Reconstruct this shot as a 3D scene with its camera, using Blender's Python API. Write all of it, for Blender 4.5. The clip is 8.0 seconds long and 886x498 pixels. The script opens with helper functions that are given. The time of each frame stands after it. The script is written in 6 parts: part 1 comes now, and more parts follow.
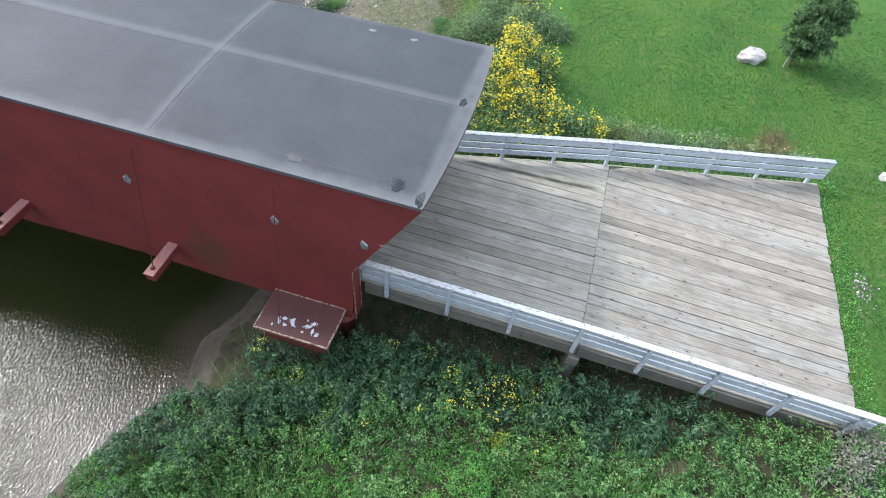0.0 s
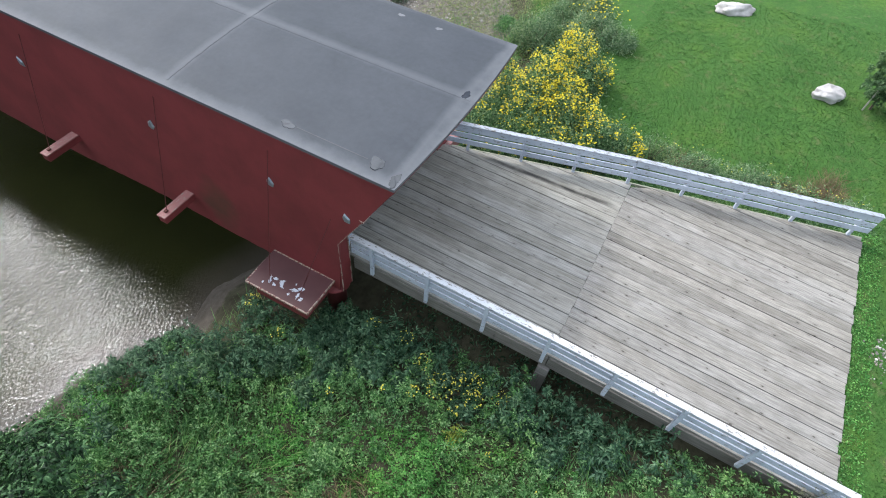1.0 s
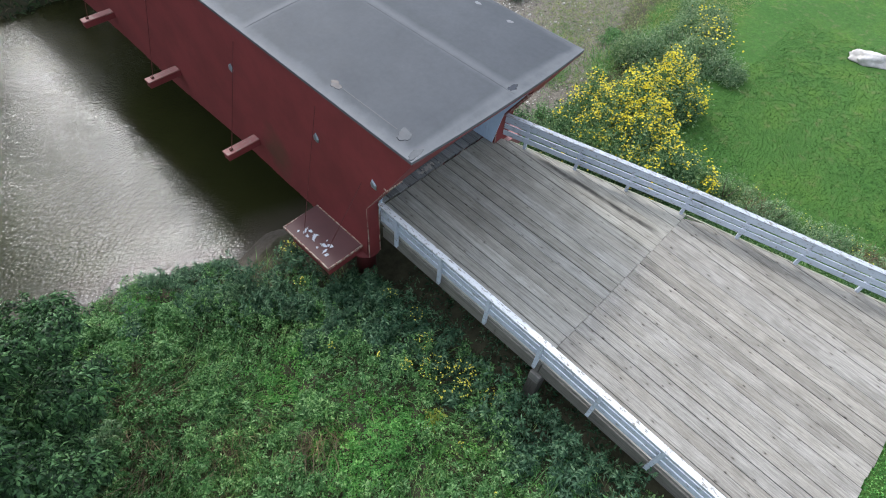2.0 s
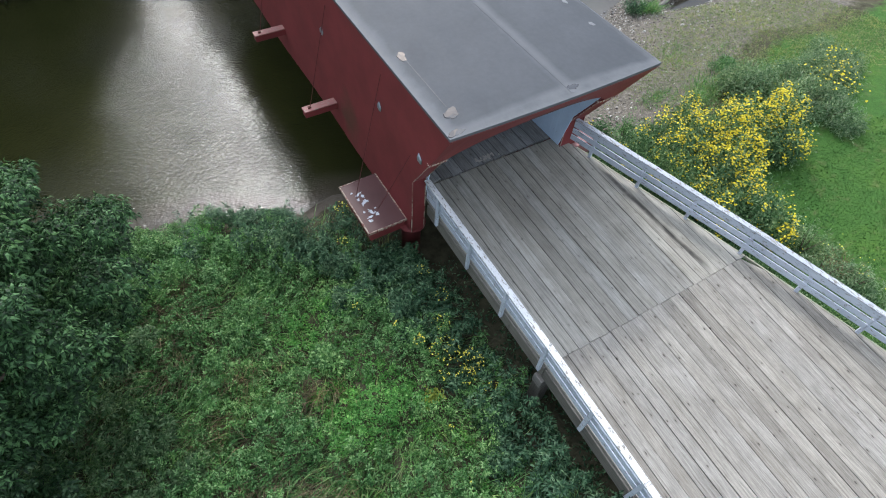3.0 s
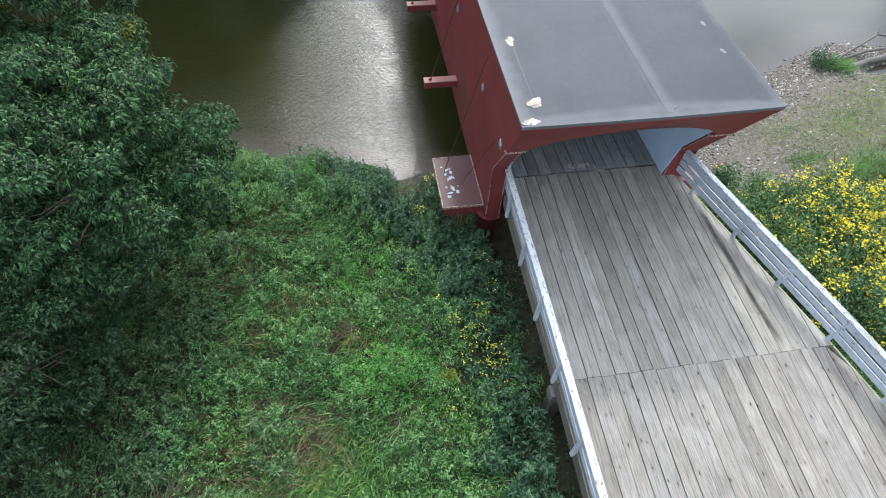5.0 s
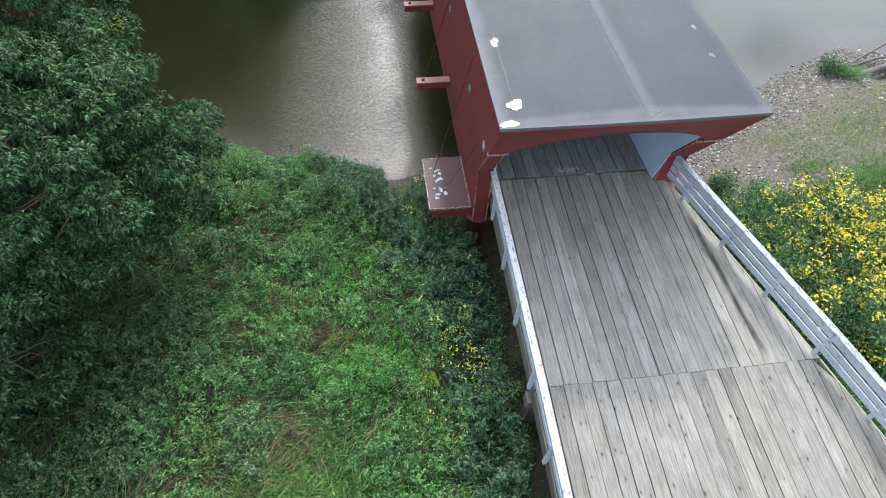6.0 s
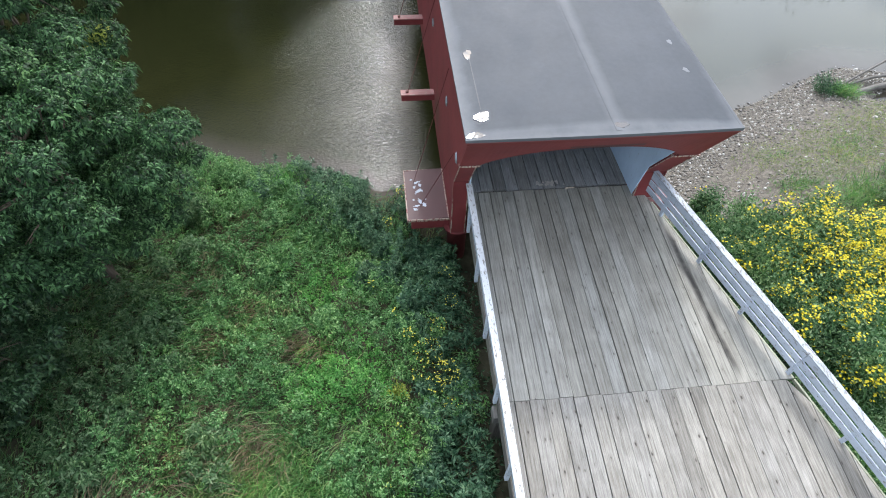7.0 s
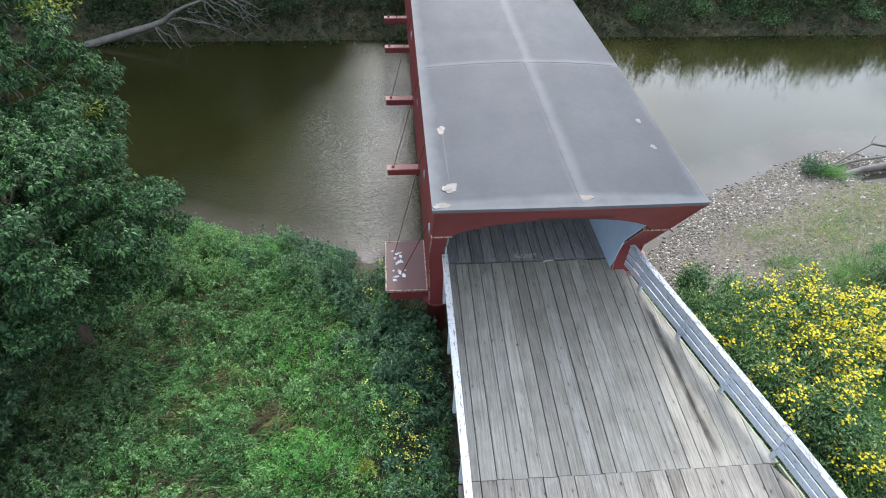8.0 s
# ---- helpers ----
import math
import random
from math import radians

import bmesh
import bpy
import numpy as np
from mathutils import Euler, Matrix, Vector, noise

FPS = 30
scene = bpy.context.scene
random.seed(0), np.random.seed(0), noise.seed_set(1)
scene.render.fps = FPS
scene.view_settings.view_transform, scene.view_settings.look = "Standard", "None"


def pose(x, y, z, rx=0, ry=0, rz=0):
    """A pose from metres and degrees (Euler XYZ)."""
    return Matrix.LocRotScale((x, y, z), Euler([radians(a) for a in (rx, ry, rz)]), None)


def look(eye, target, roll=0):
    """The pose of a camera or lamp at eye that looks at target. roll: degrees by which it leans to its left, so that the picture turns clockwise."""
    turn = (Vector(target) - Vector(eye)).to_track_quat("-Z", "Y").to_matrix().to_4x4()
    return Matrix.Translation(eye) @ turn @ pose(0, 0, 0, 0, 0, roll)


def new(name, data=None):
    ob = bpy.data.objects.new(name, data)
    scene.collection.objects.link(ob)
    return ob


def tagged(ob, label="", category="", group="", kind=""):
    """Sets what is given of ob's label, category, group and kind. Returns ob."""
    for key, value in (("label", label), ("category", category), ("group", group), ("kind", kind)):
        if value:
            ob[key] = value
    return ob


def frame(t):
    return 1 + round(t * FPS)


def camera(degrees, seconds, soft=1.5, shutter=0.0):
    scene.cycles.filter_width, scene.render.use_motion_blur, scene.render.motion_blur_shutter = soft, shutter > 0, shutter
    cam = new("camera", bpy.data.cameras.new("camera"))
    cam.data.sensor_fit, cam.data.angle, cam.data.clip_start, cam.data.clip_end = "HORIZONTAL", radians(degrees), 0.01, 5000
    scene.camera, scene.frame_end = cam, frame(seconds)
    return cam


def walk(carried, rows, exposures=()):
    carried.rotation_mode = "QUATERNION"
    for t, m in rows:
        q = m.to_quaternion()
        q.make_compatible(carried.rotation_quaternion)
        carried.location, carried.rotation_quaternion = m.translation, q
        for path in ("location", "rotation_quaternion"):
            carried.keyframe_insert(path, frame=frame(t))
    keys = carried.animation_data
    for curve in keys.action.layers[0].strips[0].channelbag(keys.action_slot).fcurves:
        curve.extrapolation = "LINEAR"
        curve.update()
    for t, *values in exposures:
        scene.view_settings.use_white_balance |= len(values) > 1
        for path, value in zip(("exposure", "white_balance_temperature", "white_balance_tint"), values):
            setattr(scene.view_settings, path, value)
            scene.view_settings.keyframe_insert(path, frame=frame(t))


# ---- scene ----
cam = camera(76.3, 8.0, soft=1.0)
PATH = [
    (0, (-7.935, -4.017, 12.168), (-6.729, -3.776, 10.591), 7.0),
    (0.5, (-7.66, -5.079, 12.198), (-6.495, -4.722, 10.611), 7.1),
    (1, (-7.352, -6.121, 12.251), (-6.247, -5.643, 10.655), 6.9),
    (1.5, (-7.005, -7.082, 12.283), (-5.984, -6.469, 10.676), 6.8),
    (3, (-5.731, -9.326, 12.182), (-5.069, -8.367, 10.557), 5.6),
    (3.5, (-5.295, -9.811, 12.189), (-4.738, -8.798, 10.557), 5.2),
    (4, (-4.906, -10.225, 12.136), (-4.465, -9.158, 10.503), 4.6),
    (4.5, (-4.505, -10.48, 12.068), (-4.192, -9.37, 10.434), 4.1),
    (6, (-3.288, -10.585, 11.945), (-3.101, -9.444, 10.313), 3.0),
    (6.5, (-2.83, -10.611, 11.933), (-2.659, -9.465, 10.303), 2.8),
    (7, (-2.335, -10.699, 11.878), (-2.18, -9.514, 10.274), 2.5),
    (7.5, (-1.872, -10.801, 11.825), (-1.729, -9.51, 10.305), 2.2),
    (8, (-1.396, -10.899, 11.772), (-1.267, -9.504, 10.345), 1.8),
]
walk(cam, [(t, look(eye, target, roll)) for t, eye, target, roll in PATH], exposures=[(0.0, 0.97), (0.6, 0.91), (1.5, 0.70), (3.0, 0.70), (3.5, 0.76), (4.7, 0.91), (6.0, 0.96), (8.0, 1.04)])

# ---- world, sun, exposure ----
SUN_EL, SUN_AZ = 42.5, 9.0
world = bpy.data.worlds.new("world")
scene.world = world
world.use_nodes = True
wt = world.node_tree
wt.nodes.clear()
w_out = wt.nodes.new("ShaderNodeOutputWorld")
w_bg = wt.nodes.new("ShaderNodeBackground")
w_sky = wt.nodes.new("ShaderNodeTexSky")
w_sky.sky_type = "NISHITA"
w_sky.sun_disc = False
w_sky.sun_elevation = radians(SUN_EL)
w_sky.sun_rotation = radians(SUN_AZ)
w_sky.air_density, w_sky.dust_density, w_sky.ozone_density = 1.0, 2.0, 1.3
w_tc = wt.nodes.new("ShaderNodeTexCoord")
w_map = wt.nodes.new("ShaderNodeMapping")
w_map.inputs["Scale"].default_value = (1.0, 1.0, 2.4)
w_noise = wt.nodes.new("ShaderNodeTexNoise")
w_noise.inputs["Scale"].default_value = 3.4
w_noise.inputs["Detail"].default_value = 7.0
w_noise.inputs["Roughness"].default_value = 0.55
w_ramp = wt.nodes.new("ShaderNodeValToRGB")
w_ramp.color_ramp.elements[0].position = 0.44
w_ramp.color_ramp.elements[1].position = 0.56
w_mix = wt.nodes.new("ShaderNodeMix")
w_mix.data_type = "RGBA"
w_mix.inputs[7].default_value = (10.2, 11.2, 12.8, 1.0)
wt.links.new(w_tc.outputs["Generated"], w_map.inputs["Vector"])
wt.links.new(w_map.outputs["Vector"], w_noise.inputs["Vector"])
wt.links.new(w_noise.outputs["Fac"], w_ramp.inputs["Fac"])
wt.links.new(w_ramp.outputs["Color"], w_mix.inputs[0])
wt.links.new(w_sky.outputs["Color"], w_mix.inputs[6])
# thin cloud is brighter towards the sun
w_dot = wt.nodes.new("ShaderNodeVectorMath")
w_dot.operation = "DOT_PRODUCT"
w_dot.inputs[1].default_value = (math.sin(radians(SUN_AZ)) * math.cos(radians(SUN_EL)), math.cos(radians(SUN_AZ)) * math.cos(radians(SUN_EL)), math.sin(radians(SUN_EL)))
w_pow = wt.nodes.new("ShaderNodeMath")
w_pow.operation = "POWER"
w_pow.use_clamp = False
w_max = wt.nodes.new("ShaderNodeMath")
w_max.operation = "MAXIMUM"
w_max.inputs[1].default_value = 0.0
w_pow.inputs[1].default_value = 4.5
w_gain = wt.nodes.new("ShaderNodeMath")
w_gain.operation = "MULTIPLY_ADD"
w_gain.inputs[1].default_value = 1.6
w_gain.inputs[2].default_value = 1.0
w_scale = wt.nodes.new("ShaderNodeVectorMath")
w_scale.operation = "SCALE"
wt.links.new(w_tc.outputs["Generated"], w_dot.inputs[0])
wt.links.new(w_dot.outputs["Value"], w_max.inputs[0])
wt.links.new(w_max.outputs[0], w_pow.inputs[0])
wt.links.new(w_pow.outputs[0], w_gain.inputs[0])
wt.links.new(w_mix.outputs[2], w_scale.inputs[0])
wt.links.new(w_gain.outputs[0], w_scale.inputs["Scale"])
wt.links.new(w_scale.outputs[0], w_bg.inputs["Color"])
w_bg.inputs["Strength"].default_value = 0.117
wt.links.new(w_bg.outputs["Background"], w_out.inputs["Surface"])

sun_data = bpy.data.lights.new("sun", "SUN")
sun_data.energy = 1.27
sun_data.angle = radians(5.0)
sun_data.color = (0.97, 0.983, 0.988)
sun = new("sun", sun_data)
sd = Vector((math.sin(radians(SUN_AZ)) * math.cos(radians(SUN_EL)), math.cos(radians(SUN_AZ)) * math.cos(radians(SUN_EL)), math.sin(radians(SUN_EL))))
sun.matrix_world = look(sd * 60, (0, 0, 0))



# ---- materials ----
def shader(name, rough=0.6, metal=0.0, spec=0.5):
    m = bpy.data.materials.new(name)
    m.use_nodes = True
    b = m.node_tree.nodes["Principled BSDF"]
    b.inputs["Roughness"].default_value = rough
    b.inputs["Metallic"].default_value = metal
    b.inputs["Specular IOR Level"].default_value = spec
    return m, m.node_tree, b


def node(nt, kind, **values):
    n = nt.nodes.new(kind)
    for key, value in values.items():
        n.inputs[key.replace("_", " ")].default_value = value
    return n


def coords(nt, scale=(1, 1, 1), rot=(0, 0, 0)):
    tc = nt.nodes.new("ShaderNodeTexCoord")
    mp = nt.nodes.new("ShaderNodeMapping")
    mp.inputs["Scale"].default_value = scale
    mp.inputs["Rotation"].default_value = rot
    nt.links.new(tc.outputs["Object"], mp.inputs["Vector"])
    return mp.outputs["Vector"]


def noise_tex(nt, vec, scale, detail=4.0, rough=0.55):
    n = node(nt, "ShaderNodeTexNoise", Scale=scale, Detail=detail, Roughness=rough)
    nt.links.new(vec, n.inputs["Vector"])
    return n.outputs["Fac"]


def ramp(nt, fac, stops):
    r = nt.nodes.new("ShaderNodeValToRGB")
    el = r.color_ramp.elements
    while len(el) < len(stops):
        el.new(0.5)
    for e, (p, c) in zip(el, stops):
        e.position = p
        e.color = (*c, 1.0) if len(c) == 3 else c
    nt.links.new(fac, r.inputs["Fac"])
    return r.outputs["Color"]


def mix(nt, fac, a, b, mode="MIX"):
    m = nt.nodes.new("ShaderNodeMix")
    m.data_type = "RGBA"
    m.blend_type = mode
    for sock, v in ((m.inputs[0], fac), (m.inputs[6], a), (m.inputs[7], b)):
        if isinstance(v, (int, float)):
            sock.default_value = v
        elif isinstance(v, tuple):
            sock.default_value = (*v, 1.0)
        else:
            nt.links.new(v, sock)
    return m.outputs[2]


def maths(nt, op, a, b=0.0, clamp=False):
    m = nt.nodes.new("ShaderNodeMath")
    m.operation = op
    m.use_clamp = clamp
    for sock, v in ((m.inputs[0], a), (m.inputs[1], b)):
        if isinstance(v, (int, float)):
            sock.default_value = v
        else:
            nt.links.new(v, sock)
    return m.outputs[0]


def bump(nt, bsdf, height, strength=0.3, distance=0.01):
    b = node(nt, "ShaderNodeBump", Strength=strength, Distance=distance)
    nt.links.new(height, b.inputs["Height"])
    nt.links.new(b.outputs["Normal"], bsdf.inputs["Normal"])


def wood_material(name, light, dark, along="y", vary=0.5, streak=1.0, rough=0.75, knots=0.6, dark_streak=None):
    """Weathered timber with grain along one axis, each piece of its own tone."""
    m, nt, b = shader(name, rough, spec=0.3)
    sc = {"x": (0.6, 14, 14), "y": (14, 0.6, 14), "z": (14, 14, 0.6)}[along]
    info = nt.nodes.new("ShaderNodeObjectInfo")
    shift = nt.nodes.new("ShaderNodeVectorMath")
    shift.operation = "ADD"
    tc = nt.nodes.new("ShaderNodeTexCoord")
    nt.links.new(tc.outputs["Object"], shift.inputs[0])
    comb = nt.nodes.new("ShaderNodeCombineXYZ")
    big = maths(nt, "MULTIPLY", info.outputs["Random"], 37.0)
    for k in range(3):
        nt.links.new(big, comb.inputs[k])
    nt.links.new(comb.outputs[0], shift.inputs[1])
    mp = nt.nodes.new("ShaderNodeMapping")
    mp.inputs["Scale"].default_value = sc
    nt.links.new(shift.outputs[0], mp.inputs["Vector"])
    grain = noise_tex(nt, mp.outputs["Vector"], 2.2, 8.0, 0.65)
    fine = noise_tex(nt, mp.outputs["Vector"], 4.6, 5.0, 0.75)
    blotch = noise_tex(nt, shift.outputs[0], 1.1, 5.0, 0.6)
    col = ramp(nt, grain, [(0.30, dark), (0.66, light)])
    col = mix(nt, 0.35 * streak, col, ramp(nt, fine, [(0.3, tuple(c * 0.6 for c in dark)), (0.7, tuple(min(1, c * 1.25) for c in light))]))
    tone = ramp(nt, info.outputs["Random"], [(0.0, (1 - 0.45 * vary, 1 - 0.47 * vary, 1 - 0.50 * vary)), (0.35, (1, 0.985, 0.95)), (0.7, (1 - 0.2 * vary, 1 - 0.19 * vary, 1 - 0.18 * vary)), (1.0, (1 + 0.15 * vary, 1 + 0.13 * vary, 1 + 0.1 * vary))])
    col = mix(nt, 1.0, col, tone, "MULTIPLY")
    col = mix(nt, 0.75, col, ramp(nt, blotch, [(0.3, (0.68, 0.66, 0.64)), (0.6, (1.03, 1.03, 1.03))]), "MULTIPLY")
    long = nt.nodes.new("ShaderNodeMapping")
    long.inputs["Scale"].default_value = {"x": (0.35, 22, 22), "y": (22, 0.35, 22), "z": (22, 22, 0.35)}[along]
    nt.links.new(shift.outputs[0], long.inputs["Vector"])
    col = mix(nt, 0.4, col, ramp(nt, noise_tex(nt, long.outputs["Vector"], 1.0, 3.0, 0.6), [(0.36, (0.42, 0.40, 0.37)), (0.45, (1, 1, 1))]), "MULTIPLY")
    if knots:
        vor = node(nt, "ShaderNodeTexVoronoi", Scale=1.0)
        vor.voronoi_dimensions = "2D"
        kp = nt.nodes.new("ShaderNodeMapping")
        kp.inputs["Scale"].default_value = {"x": (1.7, 3.9, 1), "y": (3.9, 1.7, 1), "z": (3.9, 1.7, 1)}[along]
        nt.links.new(shift.outputs[0], kp.inputs["Vector"])
        nt.links.new(kp.outputs["Vector"], vor.inputs["Vector"])
        rare = ramp(nt, vor.outputs["Color"], [(0.53, (0, 0, 0)), (0.63, (1, 1, 1))])
        wide = maths(nt, "ADD", vor.outputs["Distance"], maths(nt, "MULTIPLY", maths(nt, "SUBTRACT", noise_tex(nt, shift.outputs[0], 9.0, 3.0), 0.5), 0.16))
        spot = ramp(nt, wide, [(0.03, (1, 1, 1)), (0.075, (0, 0, 0))])
        ring = ramp(nt, wide, [(0.07, (0.4, 0.4, 0.4)), (0.20, (0, 0, 0))])
        col = mix(nt, maths(nt, "MULTIPLY", maths(nt, "MULTIPLY", rare, ring), knots), col, (0.10, 0.085, 0.07))
        col = mix(nt, maths(nt, "MULTIPLY", maths(nt, "MULTIPLY", rare, spot), knots), col, (0.045, 0.038, 0.031))
    if dark_streak:
        # a dark streak that curves in from the splayed edge: x = [0] + [1] (y - [2])^2, from y = [2] on
        sep = nt.nodes.new("ShaderNodeSeparateXYZ")
        nt.links.new(tc.outputs["Object"], sep.inputs[0])
        wob = noise_tex(nt, coords(nt, (1.2, 0.5, 1)), 1.3, 3.0)
        away = maths(nt, "SUBTRACT", sep.outputs["Y"], dark_streak[2])
        track = maths(nt, "ADD", dark_streak[0], maths(nt, "MULTIPLY", maths(nt, "MULTIPLY", away, away), dark_streak[1]))
        off = maths(nt, "ABSOLUTE", maths(nt, "SUBTRACT", maths(nt, "ADD", sep.outputs["X"], maths(nt, "MULTIPLY", wob, -0.12)), track))
        near = ramp(nt, off, [(0.03, (1, 1, 1)), (dark_streak[5], (0, 0, 0))])
        reach = ramp(nt, maths(nt, "MULTIPLY", sep.outputs["Y"], -0.07), [(dark_streak[3], (0, 0, 0)), (dark_streak[3] + 0.06, (1, 1, 1)), (dark_streak[4], (1, 1, 1)), (dark_streak[4] + 0.03, (0, 0, 0))])
        patchy = ramp(nt, noise_tex(nt, coords(nt, (1, 1, 1)), 2.2, 4.0), [(0.3, (0.65, 0.65, 0.65)), (0.55, (1, 1, 1))])
        col = mix(nt, maths(nt, "MULTIPLY", maths(nt, "MULTIPLY", maths(nt, "MULTIPLY", near, reach), patchy), dark_streak[6]), col, (0.035, 0.032, 0.028))
    nt.links.new(col, b.inputs["Base Color"])
    bump(nt, b, mix(nt, 0.5, grain, fine), 0.3, 0.005)
    return m


def paint_material(name, paint, under, amount, along="y", rough=0.6, grime=(0.6, 0.58, 0.55), fine=1.0, olive_smear=None):
    """Old paint on boards, flaking to grey timber; amount: how much is gone."""
    m, nt, b = shader(name, rough, spec=0.35)
    sc = {"x": (1, 9, 9), "y": (9, 1, 9), "z": (9, 9, 1)}[along]
    vec = coords(nt, sc)
    flat = coords(nt, (1, 1, 1))
    grain = noise_tex(nt, vec, 2.5, 6.0, 0.65)
    flake = noise_tex(nt, coords(nt, tuple(1 + 0.25 * (s - 1) for s in sc)), 5.5 * fine, 7.0, 0.7)
    worn = ramp(nt, flake, [(amount - 0.02, (1, 1, 1)), (amount + 0.03, (0, 0, 0))])
    dirt = ramp(nt, noise_tex(nt, flat, 0.8, 5.0, 0.65), [(0.35, grime), (0.6, (1, 1, 1))])
    pc = mix(nt, 0.12, paint, ramp(nt, grain, [(0.3, tuple(c * 0.6 for c in paint)), (0.7, paint)]))
    pc = mix(nt, 0.8, pc, dirt, "MULTIPLY")
    uc = ramp(nt, grain, [(0.3, tuple(c * 0.5 for c in under)), (0.7, under)])
    col = mix(nt, worn, pc, uc)
    if olive_smear:
        # an olive smear low on the wall, round a place (y, z)
        sep = nt.nodes.new("ShaderNodeSeparateXYZ")
        nt.links.new(flat, sep.inputs[0])
        dy = maths(nt, "MULTIPLY", maths(nt, "SUBTRACT", sep.outputs["Y"], olive_smear[0]), 1.2)
        dz = maths(nt, "MULTIPLY", maths(nt, "SUBTRACT", sep.outputs["Z"], olive_smear[1]), 0.75)
        d2 = maths(nt, "ADD", maths(nt, "MULTIPLY", dy, dy), maths(nt, "MULTIPLY", dz, dz))
        d2 = maths(nt, "ADD", d2, maths(nt, "MULTIPLY", maths(nt, "SUBTRACT", noise_tex(nt, flat, 1.6, 5.0, 0.65), 0.5), 1.3))
        col = mix(nt, ramp(nt, d2, [(0.05, (0.6, 0.6, 0.6)), (0.75, (0, 0, 0))]), col, (0.065, 0.045, 0.024))
    nt.links.new(col, b.inputs["Base Color"])
    bump(nt, b, mix(nt, 0.5, grain, flake), 0.35, 0.006)
    return m


def leaf_material(name, greens, rough=0.52, glow=0.36, patch=0.6):
    """Leaves: every blade its own tone, with drifts of tone over metres."""
    m, nt, b = shader(name, rough, spec=0.28)
    geo = nt.nodes.new("ShaderNodeNewGeometry")
    n = len(greens)
    col = ramp(nt, geo.outputs["Random Per Island"], [(i / max(1, n - 1), g) for i, g in enumerate(greens)])
    drift = ramp(nt, noise_tex(nt, coords(nt), 0.55, 3.0), [(0.3, (0.72, 0.80, 0.85)), (0.55, (1, 1, 1)), (0.75, (1.25, 1.12, 0.8))])
    col = mix(nt, patch, col, drift, "MULTIPLY")
    col = mix(nt, patch, col, ramp(nt, noise_tex(nt, coords(nt), 2.6, 4.0, 0.6), [(0.32, (0.55, 0.62, 0.6)), (0.5, (1, 1, 1)), (0.68, (1.45, 1.35, 1.1))]), "MULTIPLY")
    nt.links.new(col, b.inputs["Base Color"])
    tr = nt.nodes.new("ShaderNodeBsdfTranslucent")
    nt.links.new(col, tr.inputs["Color"])
    mx = nt.nodes.new("ShaderNodeMixShader")
    mx.inputs[0].default_value = glow
    nt.links.new(b.outputs[0], mx.inputs[1])
    nt.links.new(tr.outputs[0], mx.inputs[2])
    nt.links.new(mx.outputs[0], nt.nodes["Material Output"].inputs["Surface"])
    return m


def plain_material(name, a, c, scale=6.0, rough=0.7, metal=0.0, spec=0.4, relief=0.3, vec_scale=(1, 1, 1), distance=0.01):
    m, nt, b = shader(name, rough, metal, spec)
    v = coords(nt, vec_scale)
    n1 = noise_tex(nt, v, scale, 6.0, 0.62)
    n2 = noise_tex(nt, v, scale * 0.17, 3.0)
    col = mix(nt, 0.5, ramp(nt, n1, [(0.3, a), (0.7, c)]), ramp(nt, n2, [(0.3, a), (0.7, c)]))
    nt.links.new(col, b.inputs["Base Color"])
    bump(nt, b, n1, relief, distance)
    return m


DECK = wood_material("weathered_deck_wood", (0.380, 0.366, 0.326), (0.178, 0.169, 0.149), "y", 0.65, 0.7, knots=0.55, dark_streak=(4.915, 0.0068, 0.0, 0.09, 0.400, 0.11, 0.95))
DECK_LOW = wood_material("bleached_deck_wood", (0.362, 0.341, 0.305), (0.132, 0.122, 0.107), "y", 0.7, knots=0.9, dark_streak=(8.15, -0.022, -12.9, 0.62, 0.92, 0.40, 0.4))
FLOOR = wood_material("bridge_floor_wood", (0.32, 0.32, 0.318), (0.125, 0.125, 0.124), "y", 0.7)
MOSSWOOD = wood_material("mossy_edge_wood", (0.36, 0.37, 0.28), (0.17, 0.18, 0.12), "y", 0.4, knots=0.0)
TIMBER = wood_material("grey_timber", (0.22, 0.21, 0.19), (0.09, 0.085, 0.075), "y", 0.5)
POSTWOOD = wood_material("grey_post_timber", (0.17, 0.16, 0.14), (0.06, 0.055, 0.05), "z", 0.4)
WHITE = paint_material("white_rail_paint", (0.47, 0.51, 0.57), (0.30, 0.29, 0.27), 0.40, "y", grime=(0.72, 0.74, 0.76))
CAPGREY = paint_material("weathered_cap_paint", (0.40, 0.43, 0.47), (0.25, 0.24, 0.22), 0.45, "y", grime=(0.70, 0.71, 0.72))
CAPWHITE = paint_material("flaking_white_paint", (0.61, 0.62, 0.635), (0.27, 0.25, 0.22), 0.42, "y", fine=1.1, grime=(0.75, 0.75, 0.74))
RED = paint_material("barn_red_paint", (0.198, 0.036, 0.037), (0.19, 0.09, 0.08), 0.24, "z", rough=0.62, grime=(0.72, 0.74, 0.74))
REDTRIM = paint_material("worn_red_trim", (0.15, 0.026, 0.024), (0.42, 0.34, 0.27), 0.52, "z", rough=0.6, grime=(0.8, 0.8, 0.8))
PINK = paint_material("pale_red_paint", (0.28, 0.12, 0.11), (0.34, 0.27, 0.23), 0.42, "x", rough=0.55, grime=(0.8, 0.8, 0.8))
LIDRED = paint_material("faded_box_paint", (0.070, 0.026, 0.027), (0.22, 0.18, 0.18), 0.28, "x", rough=0.5, grime=(0.8, 0.8, 0.8))
INNER = paint_material("white_interior_paint", (0.52, 0.64, 0.78), (0.35, 0.34, 0.32), 0.33, "z", grime=(0.8, 0.82, 0.84))
